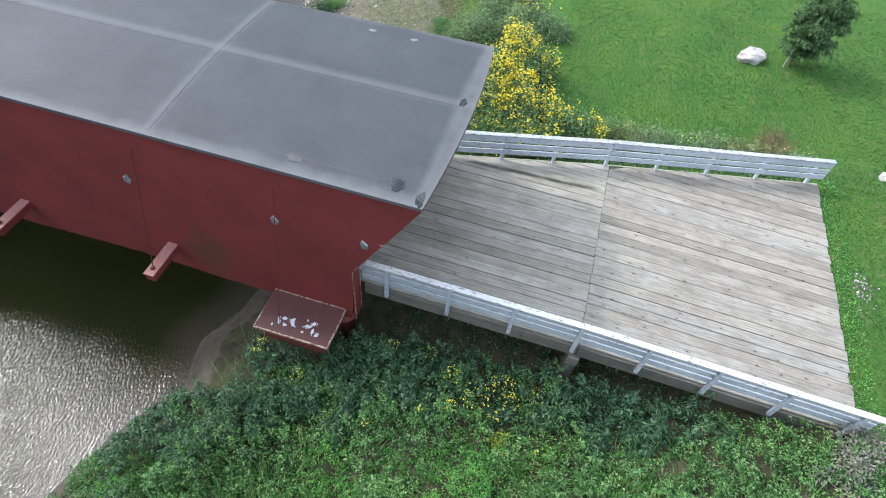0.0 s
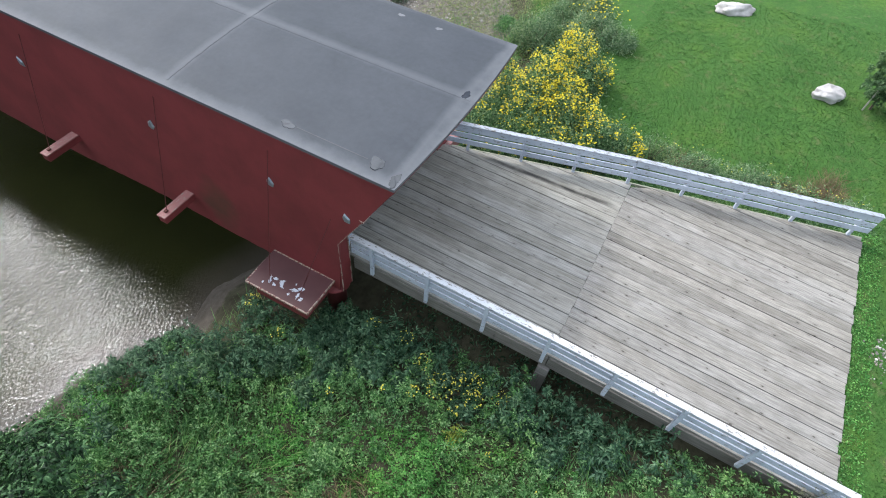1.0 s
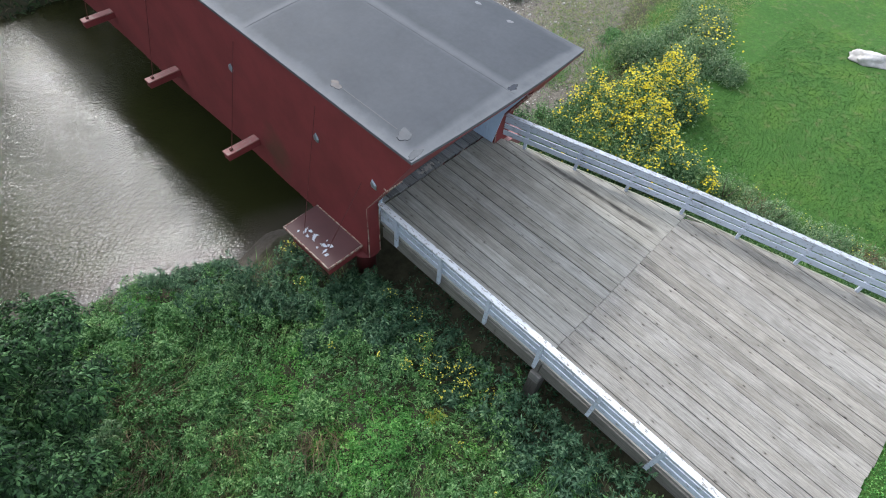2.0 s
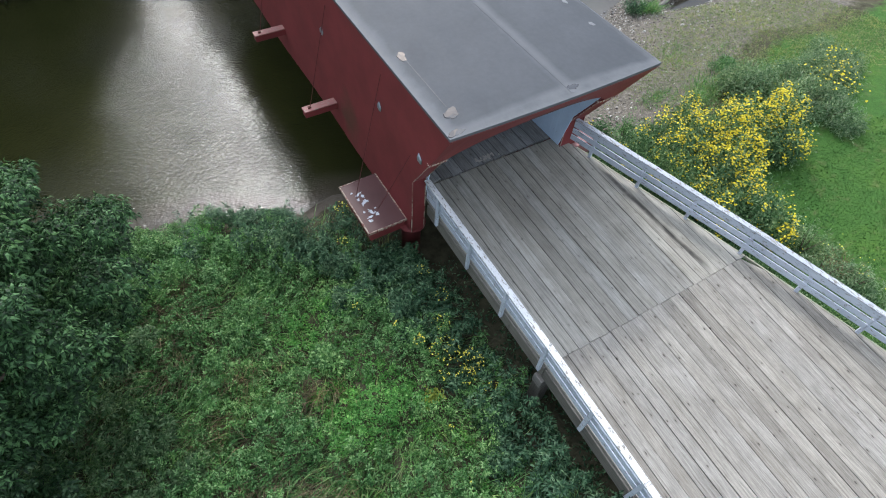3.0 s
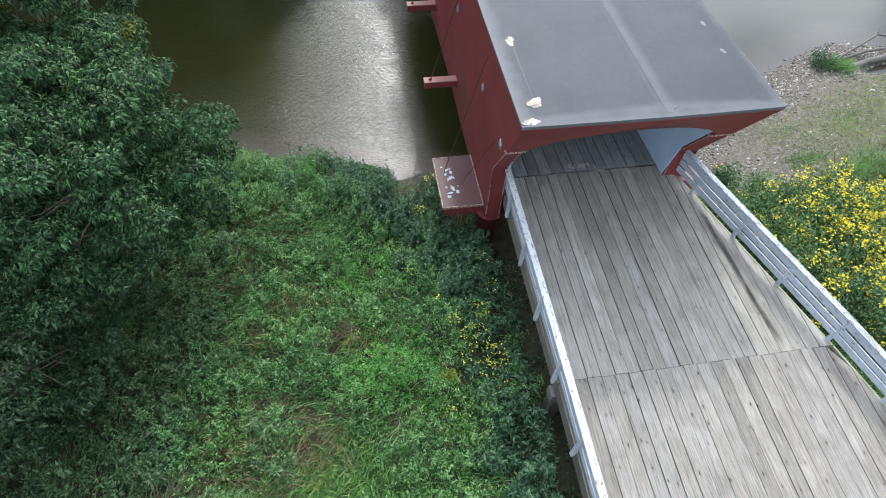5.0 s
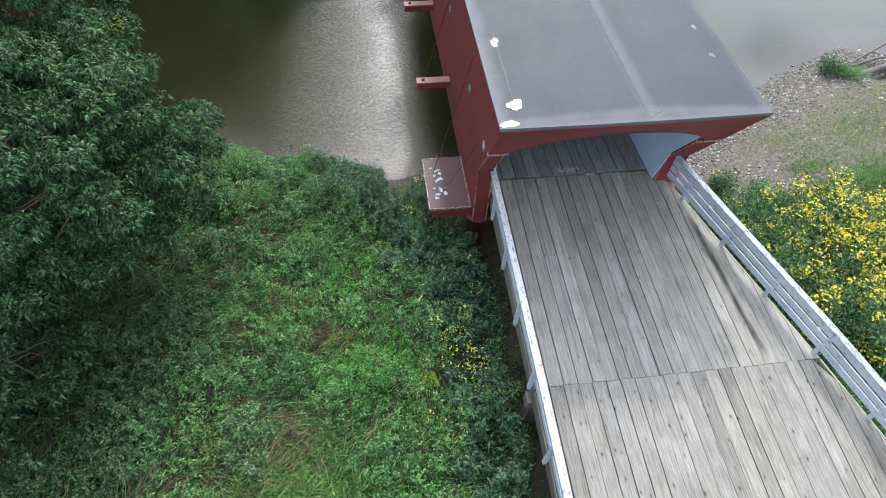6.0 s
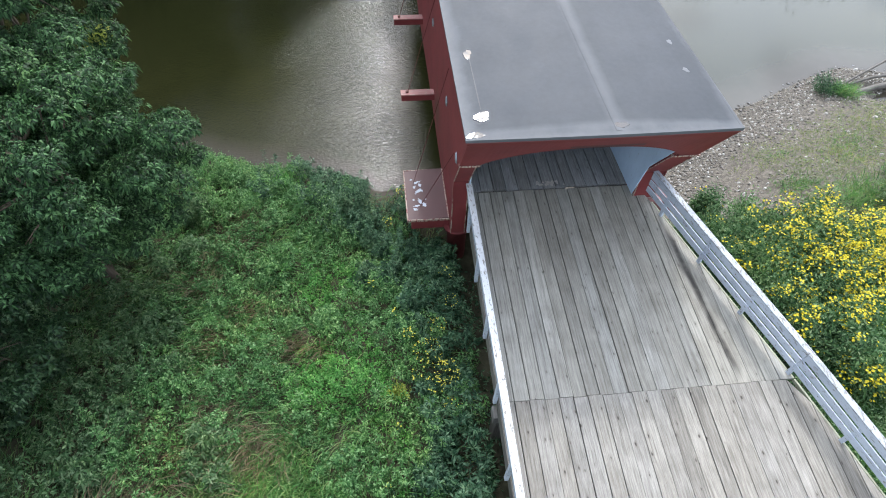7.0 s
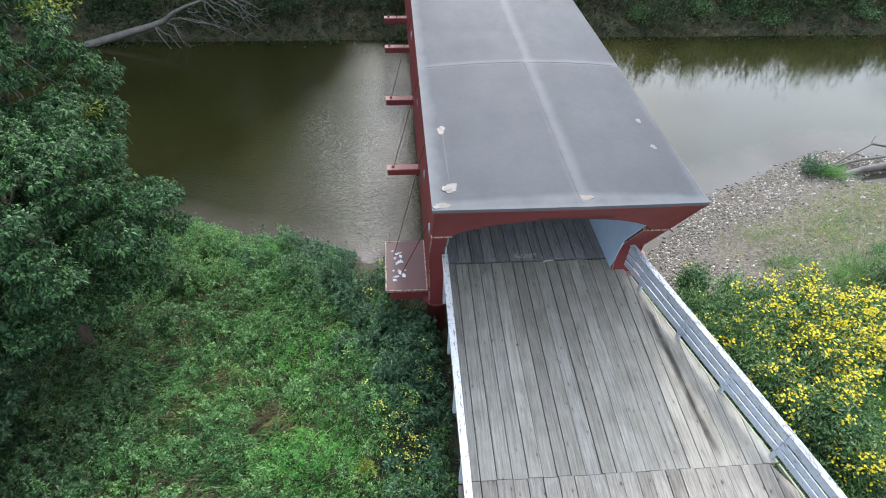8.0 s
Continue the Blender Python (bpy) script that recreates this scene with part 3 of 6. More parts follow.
def land(x, y):
    """Height of the ground at arrays x, y."""
    x, y = np.asarray(x, float), np.asarray(y, float)
    d = np.interp(x, SHORE_X, SHORE_Y) - y
    left = np.interp(d, [-8, -2, 0, 0.5, 1.5, 3.5, 6, 9.5, 13, 17, 20, 45], [-7, -5.6, -4.72, -4.3, -3.6, -3.0, -2.85, -2.5, -2.0, -0.95, -0.5, -0.2])
    left = left + 0.35 * smooth01((x + 5) / 3.5) * smooth01((d - 4) / 4) * smooth01((14 - d) / 4)
    right = np.interp(d, [-8, -2, 0, 1.0, 3.0, 4.5, 7, 9, 12, 17, 21, 26, 50], [-7, -5.2, -4.72, -4.56, -4.25, -3.6, -2.9, -2.5, -2.2, -1.9, -1.45, -1.25, -1.0])
    right = right - 0.55 * np.exp(-((x - 23.0) / 3.2) ** 4 - ((y - 8.75 - 0.05 * (x - 21)) / 0.55) ** 2)
    side = left + (right - left) * smooth01((x - 1) / 5)
    road = np.interp(y, [-60, DECK_END, -11.5, -7, -3, 1, 3.3, 5, 12], [-0.1, -0.29, -0.75, -1.9, -2.4, -3.4, -4.5, -5.2, -7])
    off = np.maximum(np.maximum(-1.2 - x, x - 8.4), 0)
    w = smooth01(1 - off / 3.4)
    near = side + (np.maximum(road, side) - side) * w
    near = np.where(y > 2.0, side, near)
    near = near + 0.05 * waves(x, y) * smooth01(d / 2) * (1 - w)
    far = np.interp(y, [FAR_Y - 4, FAR_Y - 0.6, FAR_Y, FAR_Y + 0.5, FAR_Y + 2.5, FAR_Y + 6, FAR_Y + 60], [-7, -5.0, -4.68, -4.2, -3.1, -1.6, -0.5])
    far = far + 0.15 * waves(0.8 * x, 0.5 * y) * smooth01((y - FAR_Y) / 2)
    return np.where(y > 0.5 * (np.interp(x, SHORE_X, SHORE_Y) + FAR_Y), far, near)


def spread(lo, hi, step, reach):
    inner = np.arange(lo, hi + step / 2, step)
    grow = step * np.cumsum(1.35 ** np.arange(1, 26))
    grow = grow[grow < reach]
    return np.concatenate([lo - grow[::-1], inner, hi + grow])


gx = spread(-14, 26, 0.30, 1400)
gy = spread(-20, 13, 0.30, 1400)
gy = np.unique(np.concatenate([gy[gy < 22], np.arange(22, 34, 0.5), gy[gy > 34]]))
GX, GY = np.meshgrid(gx, gy)
GZ = land(GX, GY)
nx, ny = len(gx), len(gy)
ii = np.arange(nx * ny).reshape(ny, nx)
quads = np.stack([ii[:-1, :-1], ii[:-1, 1:], ii[1:, 1:], ii[1:, :-1]], -1).reshape(-1, 4)
ground = raw("ground", np.stack([GX, GY, GZ], -1), quads, GROUND, smooth=True)
tagged(ground, "grassy river banks with bare earth, gravel bar and mown lawn", "ground", kind="structure")
D = np.interp(GX, SHORE_X, SHORE_Y) - GY
turf = smooth01((GX - 7.6) / 1.2) * smooth01((D - 7.5) / 3) + smooth01((DECK_END + 0.3 - GY) / 0.5) * smooth01((GX + 3) / 2)
turf = np.maximum(turf, 0.10 * smooth01((GX - 7) / 2) * smooth01((D - 3.4) / 1.5))
turf = np.where(GY > 20, 0.1, turf)
gravel = smooth01((GX - 3) / 3) * smooth01((D + 2.5) / 1) * smooth01((9.2 - D) / 2.5) * (GY < 20)
mud = smooth01((4 - GX) / 3) * smooth01((D + 3) / 1) * smooth01((1.6 - D) / 1.2) * (GY < 20)
mud = np.maximum(mud, (GY > 20) * 0.3 * smooth01((FAR_Y + 0.5 - GY) / 0.6))
for key, val in (("turf", turf), ("gravel", gravel), ("mud", mud)):
    at = ground.data.attributes.new(key, "FLOAT", "POINT")
    at.data.foreach_set("value", np.clip(val, 0, 1).astype(np.float32).ravel())

wx = np.concatenate([[-1200, -300, -60], np.arange(-32, 32.1, 0.5), [60, 300, 1200]])
wy = np.concatenate([[-6.0, 0.0], np.arange(2.5, 14.1, 0.4), np.arange(15, 34.1, 1.0)])
WX, WY = np.meshgrid(wx, wy)
wi = np.arange(WX.size).reshape(WX.shape)
wq = np.stack([wi[:-1, :-1], wi[:-1, 1:], wi[1:, 1:], wi[1:, :-1]], -1).reshape(-1, 4)
water = raw("water", np.stack([WX, WY, np.full_like(WX, WATER_Z)], -1), wq, WATER)
depth = WATER_Z - land(WX, WY)
at = water.data.attributes.new("shallow", "FLOAT", "POINT")
at.data.foreach_set("value", (np.clip(1 - depth / 1.2, 0, 1) * (WY < 18)).astype(np.float32).ravel())
tagged(water, "calm olive brown river water reflecting clouds and trees", "river", kind="structure")


# ---- covered bridge ----
XL, XR = -0.78, 5.13          # outer faces of the two side walls
JL, JR = -0.35, 4.47          # inner faces
BRIDGE_END = 31.0
KNEE_Y, KNEE_Z, SLANT = -0.42, 0.95, 0.5775   # the portal leans forward above the knee
FOOT_Z, EAVE_Z, FRONT_Y = -1.22, 3.80, -2.07
MID = 0.5 * (XL + XR)
bridge = thing("covered_bridge", "barn red covered bridge with flat grey roof over the river", "bridge")


def front_y(z):
    return KNEE_Y - max(0.0, z - KNEE_Z) * SLANT


def front_z(y):
    return KNEE_Z + (KNEE_Y - y) / SLANT


def side_wall(x_out, x_in, label):
    """A wall of upright boards on both faces of a solid core whose front edge leans forward."""
    s = 1 if x_in > x_out else -1
    bm = bmesh.new()
    prof = [(BRIDGE_END, -1.0), (KNEE_Y + 0.01, -1.0), (KNEE_Y + 0.01, KNEE_Z), (front_y(EAVE_Z - 0.04) + 0.01, EAVE_Z - 0.04), (BRIDGE_END, EAVE_Z - 0.04)]
    rings = [[bm.verts.new((x, y, z)) for y, z in prof] for x in (x_out + s * 0.03, x_in - s * 0.03)]
    bm.faces.new(rings[0])
    bm.faces.new(rings[1][::-1])
    for i in range(5):
        j = (i + 1) % 5
        bm.faces.new([rings[0][i], rings[0][j], rings[1][j], rings[1][i]])
    wall = part("side_wall", bm, RED, bridge, label)
    rng = random.Random(11 if s > 0 else 12)
    y = FRONT_Y
    while y < BRIDGE_END:
        w = rng.uniform(0.17, 0.24)
        y1 = min(y + w, BRIDGE_END)
        proud = rng.uniform(0.0, 0.0012)
        foot = -1.08 - 0.06 * math.sin(0.8 * y) - rng.uniform(0, 0.035) - (0.14 if y < 2 else 0)
        za = front_z(y + 0.003) if y < KNEE_Y else foot
        zb = front_z(y1 - 0.003) if y1 < KNEE_Y else foot
        xo, xi = x_out - s * proud, x_out + s * 0.026
        a0, a1, top = y, y1, EAVE_Z - 0.03
        if min(za, zb) < top - 0.02:
            za, zb = min(za, top - 0.01), min(zb, top - 0.01)
            bm = bmesh.new()
            hexa(bm, [(xo, a0, za), (xi, a0, za), (xi, a1, zb), (xo, a1, zb), (xo, a0, top), (xi, a0, top), (xi, a1, top), (xo, a1, top)])
            part("board", bm, WALLRED, wall)
        y = y1
    return wall


wall_l = side_wall(XL, JL, "barn red upright boards with ragged lower edge")
wall_r = side_wall(XR, JR, "barn red upright boards with ragged lower edge")


def lining(x, s):
    """White boards on the inner face."""
    bm = bmesh.new()
    rng = random.Random(5)
    y = front_y(3.0) + 0.1
    while y < BRIDGE_END:
        y1 = min(y + rng.uniform(0.19, 0.25), BRIDGE_END)
        lo = 0.012
        za = max(lo, front_z(y) + 0.05) if y < KNEE_Y else lo
        zb = max(lo, front_z(y1) + 0.05) if y1 < KNEE_Y else lo
        xa, xb = x, x + s * (0.022 + rng.uniform(0, 0.005))
        if min(za, zb) < 3.6:
            hexa(bm, [(xa, y, za), (xb, y, za), (xb, y1 - 0.003, zb), (xa, y1 - 0.003, zb), (xa, y, 3.62), (xb, y, 3.62), (xb, y1 - 0.003, 3.62), (xa, y1 - 0.003, 3.62)])
        y = y1
    return bm


part("inner_lining", lining(JL + 0.001, 1), INNER, wall_l, "pale painted inner boards")
part("inner_lining", lining(JR - 0.001, -1), INNER, wall_r, "pale painted inner boards")


def jamb(x0, x1):
    """The red end face of a wall, below the arch, with worn corner strips."""
    lo, kn = FOOT_Z, KNEE_Z
    ledge = 2.30
    bm = bmesh.new()
    t = 0.022
    a, b = (x0, x1)
    hexa(bm, [(a, KNEE_Y - t, lo), (b, KNEE_Y - t, lo), (b, KNEE_Y, lo), (a, KNEE_Y, lo), (a, KNEE_Y - t, kn), (b, KNEE_Y - t, kn), (b, KNEE_Y, kn), (a, KNEE_Y, kn)])
    hexa(bm, [(a, KNEE_Y - t, kn), (b, KNEE_Y - t, kn), (b, KNEE_Y, kn), (a, KNEE_Y, kn), (a, front_y(ledge) - t, ledge), (b, front_y(ledge) - t, ledge), (b, front_y(ledge), ledge), (a, front_y(ledge), ledge)])
    ob = part("jamb", bm, RED, bridge)
    for x in (x0 + 0.012, x1 - 0.012):
        bm = bmesh.new()
        beam(bm, (x, KNEE_Y - t - 0.006, lo), (x, KNEE_Y - t - 0.006, kn), 0.030, 0.020, 0.004, (0, 1, 0))
        beam(bm, (x, KNEE_Y - t - 0.006, kn), (x, front_y(ledge) - t - 0.006, ledge), 0.030, 0.020, 0.004, (0, 1, 0))
        part("corner_strip", bm, REDTRIM, ob, "worn corner strip with bare wood")
    bm = bmesh.new()
    block(bm, x0 - 0.02, x1 + 0.07, front_y(ledge) - 0.075, front_y(ledge) + 0.05, ledge - 0.005, ledge + 0.045, 0.006)
    part("ledge", bm, REDTRIM, ob, "worn red ledge board")


jamb(XL, JL)
jamb(JR, XR)


def roof_z(x):
    u = (x - MID) / (0.5 * (XR - XL) + 0.05)
    return 3.92 + 0.16 * (1 - u * u)


def bow(x):
    """How far the roof's front edge bows forward."""
    u = (x - MID) / (0.5 * (XR - XL) + 0.05)
    return 0.20 * max(0.0, 1 - u * u)


def fascia():
    """Arched front panel in the leaning plane of the portal."""
    bm = bmesh.new()
    n = 40
    lo_x, hi_x = -0.29, 4.67
    xs = [XL] + list(np.linspace(lo_x, hi_x, n)) + [XR]
    ring = []
    for x in xs:
        u = (x - MID) / (0.5 * (hi_x - lo_x))
        arch = 2.34 + 0.94 * max(0.0, 1 - abs(u) ** 2.3) ** 0.75 if abs(u) < 1 else 2.34
        low, top = Vector((x, front_y(arch), arch)), Vector((x, front_y(EAVE_Z) - bow(x), roof_z(x) - 0.075))
        nrm = Vector((0, -1, -SLANT)).normalized() * 0.03
        ring.append([bm.verts.new(p) for p in (low + nrm, top + nrm, top - nrm, low - nrm)])
    for a, b in zip(ring, ring[1:]):
        for k in range(4):
            bm.faces.new([a[k], a[(k + 1) % 4], b[(k + 1) % 4], b[k]])
    bm.faces.new(ring[0])
    bm.faces.new(ring[-1][::-1])
    return part("portal_fascia", bm, RED, bridge, "red arched portal front board")


front = fascia()
# a peeling board along the arch's crown, and a narrow drip board under the roof edge
bm = bmesh.new()
zc = 3.40
beam(bm, (1.55, front_y(zc) - 0.035, zc - 0.02), (3.25, front_y(zc) - 0.035, zc - 0.02), 0.016, 0.13, 0.003, (0, -SLANT, 1))
part("nailing_board", bm, LIDRED, front, "peeling red board over the arch")
bm = bmesh.new()
for xa, xb in zip(np.linspace(XL - 0.02, XR + 0.02, 17), np.linspace(XL - 0.02, XR + 0.02, 17)[1:]):
    za, zb = roof_z(xa) - 0.08, roof_z(xb) - 0.08
    ya, yb = FRONT_Y - bow(xa), FRONT_Y - bow(xb)
    back = 0.14 * SLANT
    hexa(bm, [(xa, ya - 0.03 + back, za - 0.14), (xb, yb - 0.03 + back, zb - 0.14), (xb, yb + back, zb - 0.14), (xa, ya + back, za - 0.14), (xa, ya - 0.03, za), (xb, yb - 0.03, zb), (xb, yb, zb), (xa, ya, za)])
bmesh.ops.remove_doubles(bm, verts=bm.verts[:], dist=0.0005)
part("drip_board", bm, RED, front, "red drip board under the roof edge")


def roof_sheet(bm, x0, x1, y0, y1, lift, thick, nseg=24, wob=0.0):
    xs = np.linspace(x0, x1, nseg + 1)
    rings = []
    for x in xs:
        z = roof_z(x) + lift
        ya, yb = (y - (bow(x) if y < FRONT_Y + 0.5 else 0.0) + wob * math.sin(9.0 * x) for y in (y0, y1))
        rings.append([bm.verts.new(p) for p in ((x, ya, z), (x, yb, z), (x, yb, z - thick), (x, ya, z - thick))])
    for a, b in zip(rings, rings[1:]):
        for k in range(4):
            bm.faces.new([a[k], b[k], b[(k + 1) % 4], a[(k + 1) % 4]])
    bm.faces.new(rings[0])
    bm.faces.new(rings[-1][::-1])


RL, RR = XL - 0.05, XR + 0.05
bm = bmesh.new()
roof_sheet(bm, RL, RR, FRONT_Y - 0.02, BRIDGE_END + 1.6, 0.0, 0.085)
roof = part("roof", bm, ROOF, bridge, "flat grey membrane roof with pale seams")
bm = bmesh.new()
roof_sheet(bm, MID + 0.12, MID + 0.25, FRONT_Y + 0.1, BRIDGE_END, 0.004, 0.010, 4)
part("seam", bm, ROOF, roof, "pale lapped seam")
for ys in (3.95, 10.0, 16.0, 22.0, 28.0):
    bm = bmesh.new()
    roof_sheet(bm, RL + 0.16, RR - 0.16, ys, ys + 0.13, 0.006, 0.012, 20, 0.012)
    part("seam", bm, ROOF, roof, "pale lapped seam")
for x0, x1, y0, y1, n in ((RL - 0.004, RL + 0.06, FRONT_Y - 0.025, BRIDGE_END, 3), (RR - 0.06, RR + 0.004, FRONT_Y - 0.025, BRIDGE_END, 3), (RL + 0.06, RR - 0.06, FRONT_Y - 0.026, FRONT_Y + 0.08, 20)):
    bm = bmesh.new()
    roof_sheet(bm, x0, x1, y0, y1, 0.003, 0.05, n, 0.0)
    part("edge_flashing", bm, ROOF, roof, "pale edge strip")


def patch(x, y, rx, ry, seed, name="rain_puddle", mat=PUDDLE, label="shallow puddle of rain water"):
    """A shallow pool that lies nearly level on the crowned roof, with a ragged shore."""
    rng = random.Random(seed)
    n = 40
    ph = [rng.uniform(0, 6) for _ in range(5)]
    bm = bmesh.new()
    rings = [[], []]
    for k in range(n):
        a = 2 * math.pi * k / n
        r = 1 + 0.16 * math.sin(2 * a + ph[0]) + 0.12 * math.sin(3 * a + ph[1]) + 0.08 * math.sin(5 * a + ph[2]) + 0.06 * math.sin(9 * a + ph[3]) + 0.04 * math.sin(13 * a + ph[4])
        for ring, s, lift in zip(rings, (1.0, 1.06), (0.0045, 0.0005)):
            px, py = x + rx * r * s * math.cos(a), y + ry * r * s * math.sin(a)
            z = roof_z(px) + lift
            if lift > 0.001:
                z = max(z, roof_z(x) + 0.35 * (roof_z(px) - roof_z(x)) + 0.004)
            ring.append(bm.verts.new((px, py, z)))
    bm.faces.new(rings[0])
    for k in range(n):
        j = (k + 1) % n
        bm.faces.new([rings[0][k], rings[1][k], rings[1][j], rings[0][j]])
    part(name, bm, mat, roof, label)


patch(-0.40, -1.43, 0.145, 0.17, 1)
patch(-0.42, 0.80, 0.10, 0.16, 2)
patch(-0.62, -1.98, 0.16, 0.10, 3)
patch(2.45, -2.0, 0.13, 0.09, 4)
for x, y, k in ((4.66, -0.10, 5), (4.70, 1.03, 6)):
    patch(x, y, 0.07, 0.08, k, "silt_mark", SHEEN, "pale mark, a small puddle's sheen in flat colour")
bm = bmesh.new()
roof_sheet(bm, -0.405, -0.385, -1.2, 0.7, 0.004, 0.006, 1)
part("crack_line", bm, TARLINE, roof, "thin tar line")

# ceiling over the roadway, seen only as dark inside
bm = bmesh.new()
block(bm, JL + 0.03, JR - 0.03, -1.7, BRIDGE_END, 3.62, 3.68)
part("ceiling_panel", bm, FLOOR, bridge)


def wall_plate(y, z, turn):
    """A small bent zinc plate over a bolt end."""
    bm = bmesh.new()
    x = XL - 0.012
    pts = [(0.0, 0.17), (0.10, 0.03), (0.085, -0.12), (-0.06, -0.16), (-0.11, 0.0)]
    c, s = math.cos(turn), math.sin(turn)
    lo = [bm.verts.new((x, y + a * c - b * s, z + a * s + b * c)) for a, b in pts]
    hi = [bm.verts.new((x - 0.035, y + 0.72 * (a * c - b * s), z + 0.72 * (a * s + b * c))) for a, b in pts]
    bm.faces.new(hi)
    bm.faces.new(lo[::-1])
    for k in range(5):
        bm.faces.new([lo[k], lo[(k + 1) % 5], hi[(k + 1) % 5], hi[k]])
    part("anchor_plate", bm, ZINC, wall_l, "grey zinc bolt cover")


for k, y in enumerate((-0.80, 1.36, 5.10, 9.80, 14.4, 19.0)):
    wall_plate(y, 2.19, 0.25 * (k % 3 - 1))


def tie_beam(y, x_tip):
    """A needle beam that sticks out below the wall, with its iron sway rod."""
    bm = bmesh.new()
    block(bm, x_tip, XL + 0.3, y - 0.13, y + 0.13, -0.32, -0.10, 0.012)
    ob = part("needle_beam", bm, RED, bridge, "red needle beam with faded top")
    bm = bmesh.new()
    block(bm, x_tip - 0.015, XL - 0.01, y - 0.145, y + 0.145, -0.10, -0.06, 0.006)
    part("beam_cover", bm, PINK, ob, "faded red cover board")
    rod("sway_rod", [(x_tip + 0.2, y, -0.12), (XL - 0.02, y - 0.12, 3.3)], 0.011, RODRED, ob)
    bm = bmesh.new()
    block(bm, x_tip + 0.15, x_tip + 0.25, y - 0.04, y + 0.04, -0.06, 0.0, 0.008)
    part("rod_nut", bm, IRON, ob)


for y in (4.66, 9.15, 13.6, 16.7, 21.2):
    tie_beam(y, -1.88)

# boxed pier head below the portal corner, on a round red pier
bm = bmesh.new()
hexa(bm, [(-2.02, -0.17, -0.93), (XL - 0.01, -0.15, -0.89), (XL - 0.01, 1.86, -0.89), (-2.02, 1.86, -0.93), (-2.02, -0.17, -0.88), (XL - 0.01, -0.15, -0.84), (XL - 0.01, 1.86, -0.84), (-2.02, 1.86, -0.88)], 0.006)
lid = part("pier_lid", bm, LIDRED, bridge, "faded red flat lid with flaked pale patches")
for x0, x1, y0, y1 in ((-2.03, -1.99, -0.18, 1.87), (-2.02, XL, 1.835, 1.87), (-2.02, XL, -0.185, -0.15), (XL - 0.05, XL - 0.012, -0.17, 1.86)):
    bm = bmesh.new()
    block(bm, x0, x1, y0, y1, -0.95, -0.865 + (0.03 if x0 > -1 else 0), 0.004)
    part("lid_edge", bm, REDTRIM, lid, "worn lid edge")
rng = random.Random(4)
for bx, by, rx, ry, turn in ((-1.63, 1.33, 0.13, 0.05, 0.5), (-1.55, 1.20, 0.05, 0.10, 0.2), (-1.72, 1.12, 0.07, 0.05, 1.1), (-1.55, 0.98, 0.09, 0.06, 2.2), (-1.66, 0.92, 0.10, 0.05, 0.9), (-1.60, 0.55, 0.12, 0.06, 1.9), (-1.48, 0.42, 0.07, 0.09, 0.4), (-1.70, 0.38, 0.10, 0.04, 0.1), (-1.78, 0.62, 0.04, 0.04, 0.0), (-1.42, 0.62, 0.04, 0.03, 0.0), (-1.80, 1.45, 0.04, 0.03, 0.0), (-1.74, 0.24, 0.08, 0.05, 2.6)):
    bm = bmesh.new()
    n = 19
    ring = []
    for i in range(n):
        a = 6.283 * i / n
        px, py = rx * rng.uniform(0.35, 1.3) * math.cos(a), ry * rng.uniform(0.35, 1.3) * math.sin(a)
        qx = bx + px * math.cos(turn) - py * math.sin(turn)
        ring.append(bm.verts.new((qx, by + px * math.sin(turn) + py * math.cos(turn), -0.88 + (qx + 2.02) * 0.033 + 0.004)))
    bm.faces.new(ring)
    ext = bmesh.ops.extrude_face_region(bm, geom=bm.faces[:])
    bmesh.ops.translate(bm, vec=(0, 0, -0.003), verts=[v for v in ext["geom"] if isinstance(v, bmesh.types.BMVert)])
    part("paint_flake", bm, WHITE, lid, "bare pale flake")
bm = bmesh.new()
block(bm, -1.9, XL + 0.25, 0.0, 1.7, -1.5, -0.93, 0.02)
part("pier_cap", bm, RED, bridge, "dark red boxed pier head")
for px, py in ((-0.50, 0.06), (-0.50, 1.5), (4.9, 0.12), (4.9, 1.5)):
    v, f = tube([(px, py, -1.35), (px, py, -1.36), (px, py, -1.46), (px, py, -1.47), (px, py, -6.0)], [0.02, 0.44, 0.44, 0.30, 0.30], 28)
    raw("pier_column", v, f, RED, bridge, "round dark red steel pier", True)
rod("sway_rod", [(-1.75, 1.25, -0.86), (XL - 0.02, 1.2, 3.3)], 0.010, RODRED, lid)
rod("sway_rod", [(-1.60, 0.35, -0.86), (XL - 0.02, -0.35, 1.9)], 0.010, RODRED, lid)
# pale pink stub of the pier head on the far side of the deck
bm = bmesh.new()
block(bm, 4.62, 5.75, -0.62, 0.4, -0.60, -0.10, 0.015)
part("pier_stub", bm, PINK, bridge, "pale pink pier head boards")

# floor beams under the roadway
for k in range(5):
    x = JL + 0.3 + k * 1.05
    bm = bmesh.new()
    block(bm, x, x + 0.2, 0.15, BRIDGE_END, -0.5, -0.085)
    part("stringer", bm, TIMBER, bridge)

# roadway planks inside the bridge
edges = [JL + 0.02, 0.12, 0.50, 0.86, 1.22, 1.60, 1.96, 2.33, 2.62, 2.92, 3.24, 3.58, 3.90, 4.21, JR - 0.005]
rng = random.Random(8)
for a, b in zip(edges, edges[1:]):
    y = 0.02 + rng.uniform(0, 0.05)
    while y < BRIDGE_END:
        y1 = min(BRIDGE_END, y + rng.uniform(4.2, 6.5) if y > 1 else y + rng.uniform(1.2, 6.0))
        bm = bmesh.new()
        top = rng.uniform(-0.012, 0.008)
        block(bm, a + 0.008, b - 0.008, y, y1 - 0.008, -0.08, top, 0.006)
        part("plank", bm, FLOOR, bridge)
        y = y1

